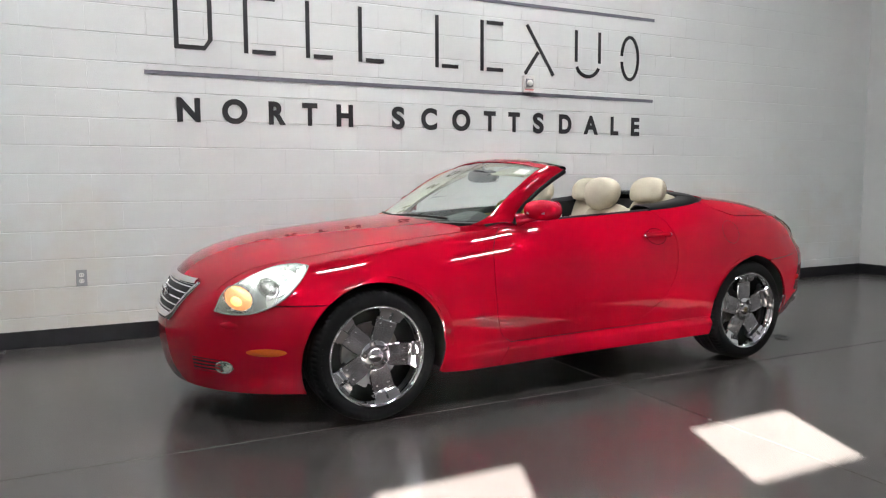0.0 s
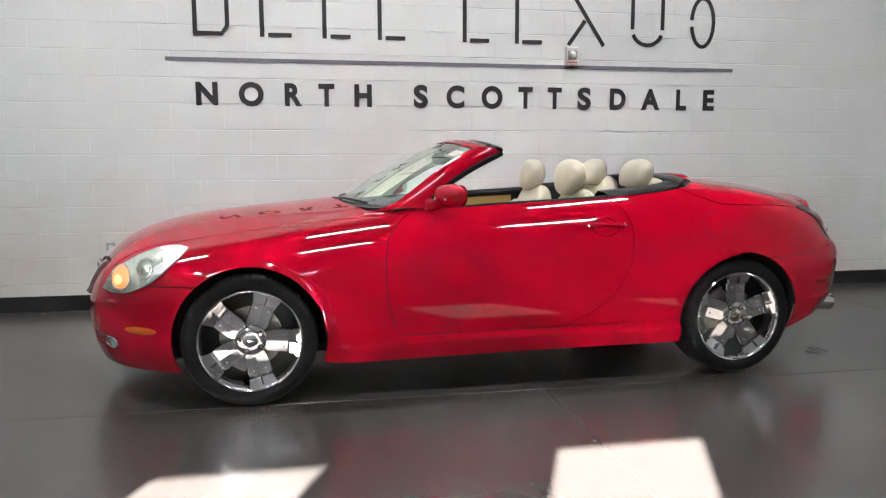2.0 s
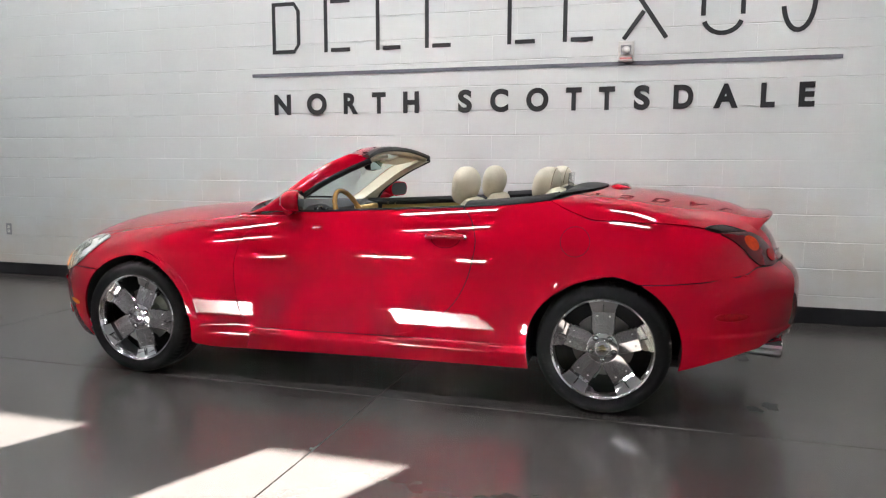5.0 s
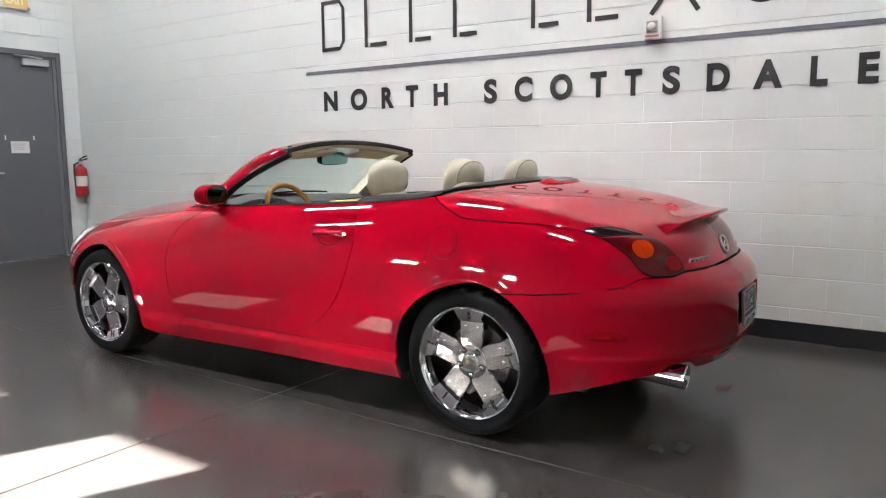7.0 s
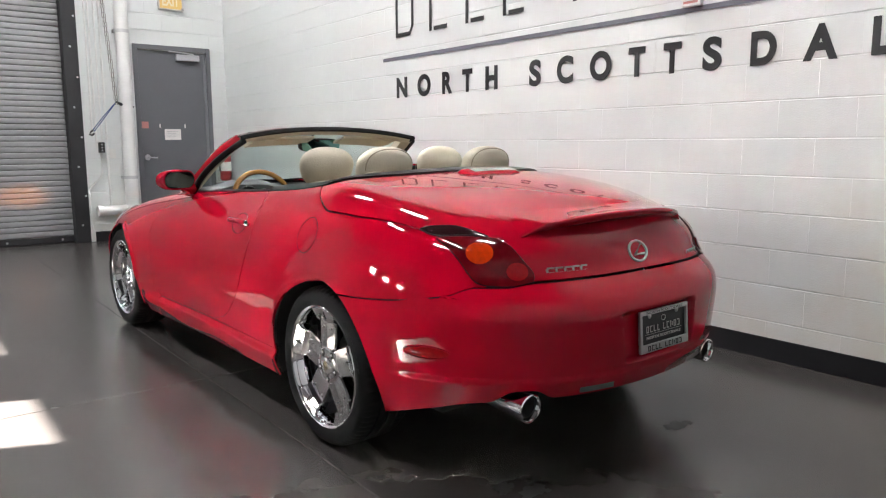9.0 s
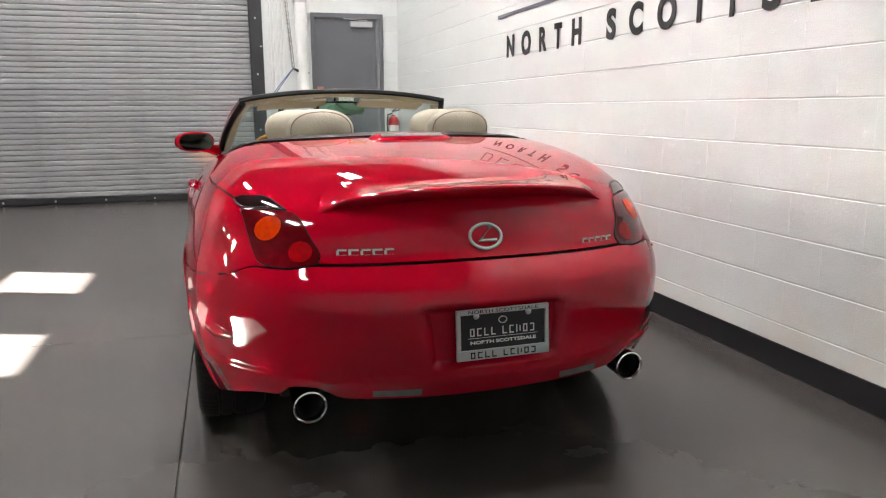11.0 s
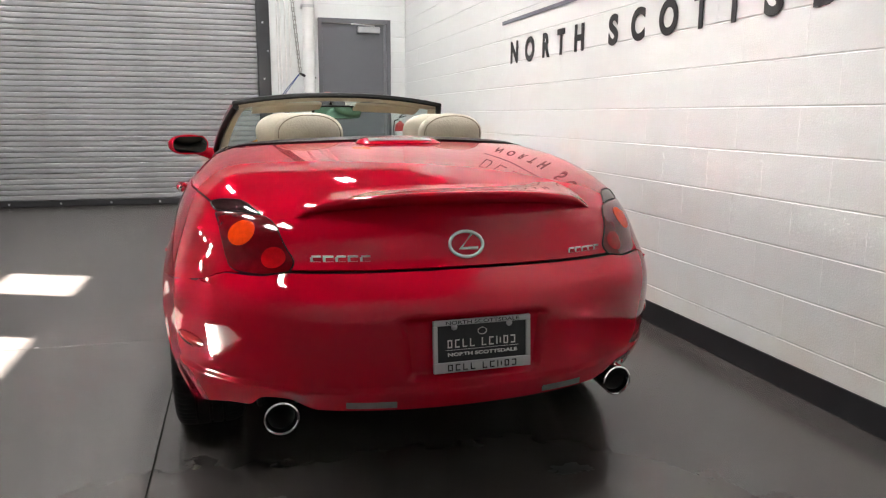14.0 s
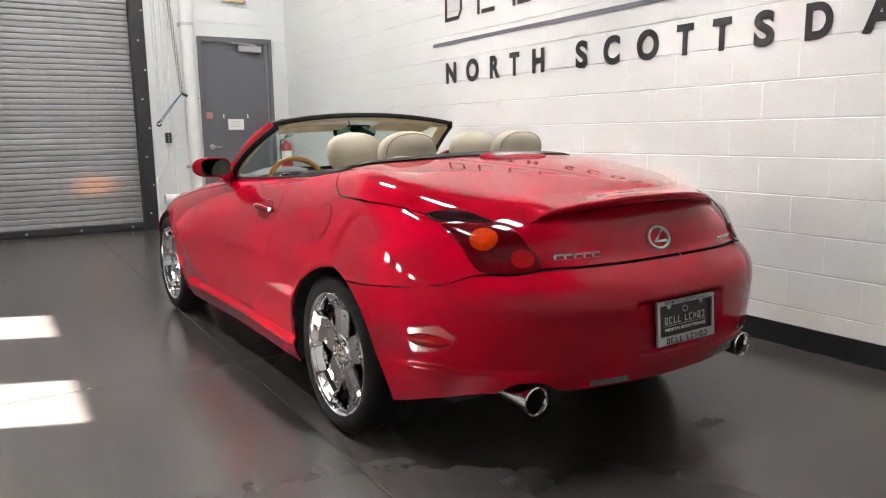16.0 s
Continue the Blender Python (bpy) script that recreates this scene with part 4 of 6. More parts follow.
def bars(y0, y1, z, h, n, parent, name):
    """Plain bright strokes for raised lettering."""
    step = (y1 - y0) / n
    for k in range(n):
        ya = y0 + k * step
        bm = bmesh.new()
        for a, b, c, d in ((0.0, 0.84, -0.5, -0.26), (0.10, 0.84, 0.26, 0.5), (0.0, 0.20, -0.26, 0.5 if k % 2 else 0.26)):
            yl, yr = ya + a * step, ya + b * step
            p0, p1 = rear_at(yl, z), rear_at(yr, z)
            q = [(float(p[0]) + off, y, z + h * v) for off in (-0.001, 0.0035) for p, y in ((p0, yl), (p1, yr)) for v in (c, d)]
            v8 = [bm.verts.new(x) for x in q]
            for f in ((0, 1, 3, 2), (4, 6, 7, 5), (0, 4, 5, 1), (2, 3, 7, 6), (0, 2, 6, 4), (1, 5, 7, 3)):
                bm.faces.new([v8[i] for i in f])
        part(name, bm, SATIN, parent)


bars(-0.452, -0.280, 0.777, 0.022, 5, trunk, "name_stroke")
bars(0.350, 0.480, 0.768, 0.020, 5, trunk, "model_stroke")

# number-plate holder with the dealer's insert
ph = empty("plate_holder", pose(3.590, 0.018, 0.528, 0, -4, 0))
ph.parent = car
bm = bmesh.new()
for y0, y1, z0, z1 in ((-0.150, 0.150, 0.066, 0.082), (-0.150, 0.150, -0.072, -0.042), (-0.150, -0.137, -0.042, 0.066), (0.137, 0.150, -0.042, 0.066)):
    box(bm, 0.0, 0.012, y0, y1, z0, z1)
part("plate_frame", bm, SILVER, ph, "silver plate frame", bevel=0.002)
part("plate", boxed(-0.004, 0.004, -0.138, 0.138, -0.043, 0.067), PLATE, ph, "black insert plate")
for y in (-0.085, 0.085):
    part("screw", lathe(bmesh.new(), [(0.0001, 0.004), (0.008, 0.003), (0.010, 0.0)], 14, pose(0.004, y, 0.060, 0, 0, -90)), STEEL, ph, smooth=True)


def name_marks(y0, y1, z, h, th, off, mat, name):
    """A trade name as nine plain upright brackets and rings of its size."""
    step = (y1 - y0) / 9.6
    at = y0
    for k, form in enumerate(("box", "rack", "foot", "foot", "gap", "foot", "rack", "post", "box", "ring")):
        if form == "gap":
            at += 0.6 * step
            continue
        w = 0.62 * step
        bm = bmesh.new()
        bars_ = [(0, th, 0, h)] if form != "ring" else []
        if form in ("box", "rack", "foot", "ring"):
            bars_.append((th if form != "ring" else 0, w, 0, th))
        if form in ("box", "rack", "ring"):
            bars_.append((th if form != "ring" else 0, w, h - th, h))
        if form in ("box", "ring", "post"):
            bars_.append((w - th, w, th, h - th))
        for p, q, u, v in bars_:
            box(bm, off, off + 0.0012, at + p, at + q, z - h / 2 + u, z - h / 2 + v)
        part(name, bm, mat, ph)
        at += step


name_marks(-0.106, 0.112, 0.011, 0.024, 0.0034, 0.004, PAPER, "white_mark")
name_marks(-0.108, 0.112, -0.057, 0.019, 0.0032, 0.012, TRIM, "dark_mark")
part("white_line", boxed(0.004, 0.0052, -0.112, 0.114, -0.0078, -0.0068), PAPER, ph)
written("plate_words", "NORTH SCOTTSDALE", 0.0105, pose(0.0045, 0.002, -0.0205, 90, 0, 90), PAPER, ph, 0.0006, 0.215, 0.0004)
written("frame_words", "NORTH SCOTTSDALE", 0.010, pose(0.0122, 0, 0.0742, 90, 0, 90), TRIM, ph, 0.0006, 0.225)
bm = bmesh.new()
tube(bm, [(0.005, 0.013 * math.cos(t), 0.043 + 0.010 * math.sin(t)) for t in np.linspace(0, 2 * math.pi, 24)], 0.0014, 6, cap=False)
part("oval_mark", bm, PAPER, ph)

# reflectors and tail pipes
for s in (-1, 1):
    f = np.linspace(0.24, 0.39, 12)
    p = on_round(2.62, s * f, np.full(12, 0.364), 1)
    g = [(q + np.array([0.003, 0, dz])).tolist() for dz in (0,) for q in p]
    rows = [[(q[0] + 0.003, q[1], q[2] - 0.012), (q[0] + 0.006, q[1], q[2] + 0.016)] for q in p.tolist()]
    part("rear_reflector", skin([rows]), GREY_LENS, car, "grey lower bumper lens", solid=0.004)
    bm = bmesh.new()
    m = pose(3.25, s * 0.550, 0.327, 0, 0, -90) @ pose(0, 0, 0, -3, 0, 0)
    lathe(bm, [(0.045, 0.0), (0.047, 0.12), (0.050, 0.205), (0.051, 0.214), (0.047, 0.217), (0.043, 0.212), (0.041, 0.10), (0.040, 0.02)], 36, m)
    tp = part("tail_pipe", bm, CHROME, car, "chrome tail pipe", smooth=True)
    part("pipe_inside", lathe(bmesh.new(), [(0.0005, 0.03), (0.0405, 0.03), (0.0395, 0.195)], 36, m), UNDER, tp, smooth=True)

# ---- wheels
def wheel(name, m, turn, gold):
    w = empty(name, m)
    w.parent = car
    bm = bmesh.new()
    n = 216
    prof = [(0.236, 0.095), (0.246, 0.113), (0.262, 0.121), (0.285, 0.1235), (0.300, 0.119), (0.311, 0.112), (0.319, 0.100), (0.3235, 0.085), (0.3245, 0.060),
            (0.3245, 0.052), (0.317, 0.051), (0.317, 0.042), (0.325, 0.041), (0.325, 0.006), (0.317, 0.005), (0.317, -0.005), (0.325, -0.006), (0.325, -0.041), (0.317, -0.042), (0.317, -0.051), (0.3245, -0.052),
            (0.3235, -0.085), (0.311, -0.112), (0.285, -0.1235), (0.246, -0.113), (0.236, -0.095)]
    rows = []
    for k in range(n):
        a = 2 * math.pi * k / n
        cut = 0.004 if k % 3 == 0 else 0.0
        rows.append([((r - (cut if abs(h) > 0.055 and r > 0.309 else 0)) * math.cos(a), h, (r - (cut if abs(h) > 0.055 and r > 0.309 else 0)) * math.sin(a)) for r, h in prof])
    sheet(bm, rows, close_u=True)
    tyre = part("tyre", bm, RUBBER, w, "black low-profile tyre with raised marks", smooth=True)
    tyre.data.set_sharp_from_angle(angle=radians(32))
    for a0 in (80, 260):
        for k in range(8):
            a = radians(a0 - k * 5.5 + turn)
            c = pose(0, 0, 0, 0, -math.degrees(a), 0)
            part("sidewall_mark", boxed(0.280, 0.292, 0.1225, 0.1245, -0.008, 0.008, m=c), RUBBER, tyre)
    rim = part("rim", lathe(bmesh.new(), [(0.236, 0.100), (0.2385, 0.1135), (0.247, 0.1185), (0.2505, 0.1145), (0.249, 0.108), (0.240, 0.103), (0.233, 0.094), (0.2275, 0.060), (0.216, 0.02), (0.205, -0.07), (0.236, -0.110)], 96), CHROME, w, "bright chrome rim", smooth=True)
    width = curve((0.05, 0.036), (0.08, 0.053), (0.10, 0.057), (0.14, 0.0575), (0.176, 0.058), (0.19, 0.062), (0.22, 0.068), (0.243, 0.078))
    height = lambda r: np.interp(r, (0.05, 0.176, 0.186, 0.238, 0.244), (0.085, 0.083, 0.099, 0.1125, 0.108))
    for k in range(5):
        c = pose(0, 0, 0, 0, -(turn + 72 * k), 0)
        bm = bmesh.new()
        rows = []
        for r in (0.05, 0.08, 0.10, 0.14, 0.176, 0.186, 0.20, 0.22, 0.238, 0.243):
            hw, h = float(width(r)), float(height(r))
            rr = lambda v: math.sqrt(max(r * r - v * v, 0))
            rows.append([c @ Vector((rr(v * hw) if r > 0.2 else r, h - d, v * hw)) for v, d in ((-1.0, 0.045), (-1.0, 0.010), (-0.93, 0.002), (0, 0.0), (0.93, 0.002), (1.0, 0.010), (1.0, 0.045))])
        sheet(bm, rows)
        sp = part("spoke", bm, CHROME, rim, "broad flat chrome spoke")
        part("spoke_notch", boxed(0.200, 0.238, 0.1075, 0.1115, -0.0025, 0.0025, m=c @ pose(0, 0, 0, 0, 0, 9.9) @ pose(0, -0.0345, 0)), UNDER, sp)
        for r, v in ((0.155, -0.030), (0.155, 0.030), (0.205, 0.0)):
            bm = bmesh.new()
            lathe(bm, [(0.0001, 0.006), (0.0035, 0.0055), (0.005, 0.002), (0.005, -0.004)], 10, c @ pose(r, float(height(r)), v))
            part("stud", bm, CHROME, sp, smooth=True)
    part("hub_cap", lathe(bmesh.new(), [(0.0001, 0.097), (0.030, 0.096), (0.036, 0.092), (0.038, 0.086), (0.070, 0.087), (0.078, 0.082), (0.082, 0.058)], 40), CHROME, rim, smooth=True)
    part("centre_badge", lathe(bmesh.new(), [(0.0001, 0.0985), (0.016, 0.0982), (0.0185, 0.097), (0.019, 0.094)], 24), gold, rim, "small round centre badge", smooth=True)
    for k in range(5):
        a = radians(turn + 36 + 72 * k)
        q = pose(0.0575 * math.cos(a), 0, 0.0575 * math.sin(a))
        # flat dark disc on the hub paints the shade of the nut's recess
        part("nut_recess_shade", lathe(bmesh.new(), [(0.0001, 0.0877), (0.0145, 0.0877)], 18, q), UNDER, rim)
        part("lug_nut", lathe(bmesh.new(), [(0.0001, 0.096), (0.007, 0.095), (0.0105, 0.090), (0.0105, 0.08)], 6, q), CHROME, rim)
    part("brake_disc", lathe(bmesh.new(), [(0.06, 0.035), (0.10, 0.022), (0.10, 0.016), (0.152, 0.016), (0.152, -0.004), (0.06, -0.004)], 48), DISC, w, smooth=False)
    part("wheel_back", lathe(bmesh.new(), [(0.0001, -0.03), (0.214, -0.03)], 36), UNDER, w)
    part("calliper", boxed(-0.055, 0.055, -0.03, 0.045, 0.105, 0.165, m=pose(0, 0, 0, 0, 150, 0)), PLASTIC_GREY, w, bevel=0.01)
    return w


CAP_GOLD = material("gold_badge", (0.50, 0.42, 0.24), 0.22, metal=1.0)
WHEEL_Y = 0.755
wheel("front_wheel", pose(0.0, -WHEEL_Y, TYRE_R, 0, 0, 180), -68 + 180, CHROME)
wheel("rear_wheel", pose(WB, -WHEEL_Y, TYRE_R, 0, 0, 180), 90, CAP_GOLD)
wheel("front_wheel", pose(0.0, WHEEL_Y, TYRE_R), 40, CHROME)
wheel("rear_wheel", pose(WB, WHEEL_Y, TYRE_R), 90, CAP_GOLD)

# ---- windscreen and its frame
def screen(u, v):
    lo = np.array([0.495 + 0.24 * u * u, 0.660 * u, 0.952 + 0.0 * u])
    hi = np.array([1.135 + 0.065 * u * u, 0.553 * u, 1.297 - 0.048 * u * u])
    p = lo * (1 - v) + hi * v
    bow = 4 * v * (1 - v)
    return p + np.array([-0.012, 0, 0.020]) * bow


rows = [[screen(u, v).tolist() for v in np.linspace(0, 1, 14)] for u in np.linspace(-1, 1, 28)]
glass = part("windscreen", skin([rows]), GLASS, car, "curved green-tinted windscreen", smooth=True, solid=0.004)
glass.visible_shadow = False
part("sticker", skin([[[screen(u, v) + np.array([-0.002, 0, 0.002]) for v in (0.80, 0.90)] for u in (-0.92, -0.85, -0.78)]]), PAPER, car, "small white windscreen sticker")


def pillar(v):
    """Front and rear edge of the near pillar, from the base to the top."""
    f = along([(0.610, -0.668, 0.926), (0.715, -0.668, 0.962), (0.845, -0.650, 1.048), (0.97, -0.624, 1.140), (1.09, -0.595, 1.213), (1.20, -0.562, 1.262)], 40)
    r = along([(0.885, -0.705, 0.945), (0.925, -0.690, 1.005), (1.03, -0.665, 1.085), (1.18, -0.625, 1.170), (1.325, -0.585, 1.236)], 40)
    return np.array([np.interp(v * 39, np.arange(40), f[:, c]) for c in range(3)]), np.array([np.interp(v * 39, np.arange(40), r[:, c]) for c in range(3)])


for flip in (False, True):
    s = np.array([1, -1 if flip else 1, 1])
    outer, inner, seal = [], [], []
    for v in np.linspace(0, 1, 22):
        f, r = pillar(v)
        o = np.array([0.0, -0.016, 0.010]) * (1 - 0.3 * v)
        outer.append([(f * s).tolist(), ((f * 0.75 + r * 0.25 + o * 0.8) * s).tolist(), ((f + r) / 2 * s + o * s).tolist(), ((f * 0.25 + r * 0.75 + o * 0.8) * s).tolist(), (r * s).tolist()])
        i = np.array([0.018, 0.050, -0.026])
        inner.append([((f + np.array([0.004, 0.006, -0.004])) * s).tolist(), ((f * 0.5 + r * 0.5 + i) * s).tolist(), ((r + i * 0.6) * s).tolist()])
        seal.append(((r + np.array([0.008, 0.012, -0.008])) * s).tolist())
    pb = part("pillar", skin([outer]), PAINT, car, "raked red screen pillar", smooth=True, solid=0.004)
    part("pillar_liner", skin([inner]), LINER, pb, "cream inner trim", smooth=True, solid=0.003)
    part("pillar_seal", tube(bmesh.new(), seal, 0.018, 8), TRIM, pb, "black rubber seal", smooth=True)

# painted corner between the fender's top, the door and the pillar's foot
rows = []
for a in np.linspace(0.575, 0.90, 16):
    t = (a - 0.575) / 0.325
    e = on_side(a, min(0.938, float(on_top(a, -0.70)[2]) - 0.002)) if a > 0.62 else on_top(a, -0.682)
    inner = np.array([a, -0.640 - 0.050 * t, 0.0])
    inner[2] = float(on_top(a, inner[1])[2]) + 0.012
    mid = (e + inner) / 2 + np.array([0, 0, 0.010])
    rows.append([(e + np.array([0, 0.004, 0.003])).tolist(), mid.tolist(), inner.tolist()])
for flip in (1, -1):
    part("cowl_corner", skin([np.array(rows) * np.array([1, flip, 1])]), PAINT, car, smooth=True, solid=0.003)

u = np.linspace(-1, 1, 33)
zc = 1.308 - 0.052 * np.abs(u) ** 2.2
hw = 0.585 * u
top = [[(1.125 + 0.065 * t * t, y * 0.955, z - 0.010), (1.165 + 0.055 * t * t, y * 0.975, z + 0.004), (1.215 + 0.05 * t * t, y, z + 0.004), (1.245 + 0.05 * t * t, y, z - 0.003)] for t, y, z in zip(u, hw, zc)]
header = part("screen_header", skin([top]), PAINT, car, "red roof header over the screen", smooth=True, solid=0.004)
blk = [[(1.243 + 0.05 * t * t, y, z - 0.002), (1.262 + 0.05 * t * t, y, z + 0.004), (1.29 + 0.042 * t * t, y * 1.01, z), (1.300 + 0.04 * t * t, y * 1.01, z - 0.016), (1.285 + 0.04 * t * t, y, z - 0.026)] for t, y, z in zip(u, hw, zc)]
part("header_seal", skin([blk]), TRIM, header, "black roof seal", smooth=True, solid=0.004)
lin = [[(1.285 + 0.04 * t * t, y, z - 0.024), (1.27 + 0.04 * t * t, y, z - 0.040), (1.20 + 0.05 * t * t, y * 0.98, z - 0.040), (1.145 + 0.06 * t * t, y * 0.95, z - 0.022)] for t, y, z in zip(u, hw, zc)]
part("header_liner", skin([lin]), LINER, header, "cream header trim", smooth=True, solid=0.003)
for s in (-1, 1):
    p = [[(1.265 - 0.05 * j - 0.012 * j * j, s * (0.10 + 0.38 * i / 8), 1.258 - 0.018 * j - 0.020 * (0.1 + 0.38 * i / 8) ** 2 * 4) for j in (0, 1, 2)] for i in range(9)]
    part("sun_visor", skin([p]), LINER, header, "folded cream sun visor", smooth=True, solid=0.014, bevel=0.004)
    part("roof_latch", boxed(1.262, 1.292, s * 0.47 - 0.05, s * 0.47 + 0.05, 1.262, 1.276), TRIM, header, bevel=0.004)
mr = part("inside_mirror", ellipsoid(bmesh.new(), (0, 0, 0), (0.024, 0.150, 0.042), 24, 12, 3.2), TRIM, car, "dark inside mirror", smooth=True)
mr.matrix_basis = pose(1.125, 0.008, 1.203, 0, 8, 6)
g = part("mirror_glass", prism(bmesh.new(), round_rect(0.280, 0.066, 0.026), -0.001, 0.001, pose(0.0245, 0, 0, 0, 0, 90)), material("mirror_green", (0.16, 0.34, 0.31), 0.03, metal=1.0), mr, "greenish mirror glass")
part("mirror_stalk", tube(bmesh.new(), [(-0.01, -0.03, 0.02), (-0.025, -0.03, 0.05), (-0.02, -0.03, 0.085)], 0.009, 8), TRIM, mr, smooth=True)

# door mirrors
for flip in (False, True):
    s = 1 if flip else -1
    bm = ellipsoid(bmesh.new(), (0, 0, 0), (0.066, 0.114, 0.058), 32, 20, 2.3)
    for vtx in bm.verts:
        if vtx.co.x > 0.03:
            vtx.co.x = 0.03 + 0.12 * (vtx.co.x - 0.03)
    mb = part("door_mirror", bm, PAINT, car, "red door mirror", smooth=True)
    mb.matrix_basis = pose(0.990, s * 0.836, 1.014, 0, 0, -s * 17)
    bm = bmesh.new()
    prism(bm, round_rect(0.206, 0.104, 0.050), -0.004, 0.004, pose(0.036, 0, 0, 0, 0, 90))
    part("mirror_case", bm, PAINT, mb, "red mirror rim")
    bm = bmesh.new()
    prism(bm, round_rect(0.192, 0.091, 0.044), 0.0045, 0.0065, pose(0.036, 0, 0, 0, 0, -90))
    part("mirror_glass", bm, DARK_MIRROR, mb, "dark mirror glass")
    part("mirror_foot", tube(bmesh.new(), [(0.0, -s * 0.05, -0.030), (-0.02, -s * 0.10, -0.045), (-0.05, -s * 0.14, -0.056)], [0.030, 0.030, 0.036], 10), PAINT, mb, smooth=True)
    part("turn_strip", boxed(-0.061, -0.035, -0.060, 0.060, -0.020, -0.009), SATIN, mb, bevel=0.003)

# ---- cockpit
part("cockpit_floor", boxed(0.5, 2.42, -0.70, 0.70, 0.24, 0.28), DASH, car, "dark cockpit carpet")
part("tunnel", boxed(0.7, 2.0, -0.11, 0.11, 0.28, 0.62), LINER, car, "cream centre console", bevel=0.03)
part("console_top", boxed(0.95, 1.75, -0.095, 0.095, 0.60, 0.66), WOOD, car, "varnished wood console panel", bevel=0.015)
part("cowl", skin([[[(a + 0.24 * t * t - 0.03, y, z) for a, z in ((0.445, 0.944), (0.50, 0.942), (0.58, 0.935))] for t, y in ((k / 10, 0.66 * k / 10) for k in range(-10, 11))]]), TRIM, car, "black wiper cowl", smooth=True, solid=0.006)
for y0, y1 in ((-0.45, 0.05), (0.0, 0.50)):
    part("wiper", tube(bmesh.new(), [(0.50 + 0.24 * (y / 0.66) ** 2, y, 0.962 + 0.012 * math.sin((y - y0) / (y1 - y0) * 3)) for y in np.linspace(y0, y1, 8)], 0.007, 6), TRIM, car, "black wiper arm", smooth=True)
rows = []
for t in np.linspace(-1, 1, 25):
    y = 0.69 * t
    pod = 0.050 * math.exp(-((y + 0.36) / 0.19) ** 4)
    rows.append([(0.56 + 0.16 * t * t, y, 0.935), (0.70 + 0.08 * t * t, y, 0.945 + 0.3 * pod), (0.84, y, 0.945 + pod), (0.905, y, 0.925 + 0.8 * pod), (0.925, y, 0.87), (0.90, y, 0.70), (0.80, y, 0.45)])
dash = part("dashboard", skin([rows]), DASH, car, "charcoal dashboard", smooth=True, solid=0.01)
part("dash_wood", boxed(0.918, 0.932, -0.10, 0.60, 0.74, 0.83), WOOD, dash, "varnished wood dash panel", bevel=0.006)
part("dash_wood_upper", boxed(0.89, 0.945, 0.22, 0.60, 0.872, 0.917), TAN, dash, bevel=0.01)
for y, r in ((-0.37, 0.055), (-0.47, 0.034), (-0.27, 0.034)):
    q = pose(0.925, y, 0.905, 0, 0, -90)
    part("gauge", lathe(bmesh.new(), [(0.0001, 0.0), (r * 0.86, 0.0), (r * 0.9, 0.006), (r, 0.006), (r, -0.02)], 30, q), TRIM, dash)
    part("gauge_ring", lathe(bmesh.new(), [(r * 0.9, 0.006), (r * 0.95, 0.010), (r, 0.006)], 30, q), CHROME, dash, "chrome gauge ring", smooth=True)
st = empty("steering_wheel", pose(1.135, -0.370, 0.882, 0, -24, 0))
st.parent = car
ring = [(0.0, 0.182 * math.cos(t), 0.182 * math.sin(t)) for t in np.linspace(0, 2 * math.pi, 48)]
part("wheel_rim", tube(bmesh.new(), ring, 0.0155, 10, cap=False), WOOD, st, "varnished wood steering rim", smooth=True)
part("boss", ellipsoid(bmesh.new(), (-0.02, 0, 0), (0.035, 0.075, 0.06), 20, 12, 2.6), LINER, st, "cream boss", smooth=True)
for a in (0, 180, 235, 305):
    part("spoke", tube(bmesh.new(), [(-0.02, 0.05 * math.cos(radians(a)), 0.05 * math.sin(radians(a))), (0, 0.178 * math.cos(radians(a)), 0.178 * math.sin(radians(a)))], 0.013, 8), LINER, st, smooth=True)
part("column", tube(bmesh.new(), [(-0.03, 0, 0), (-0.2, 0, -0.02)], 0.04, 10), DASH, st, smooth=True)

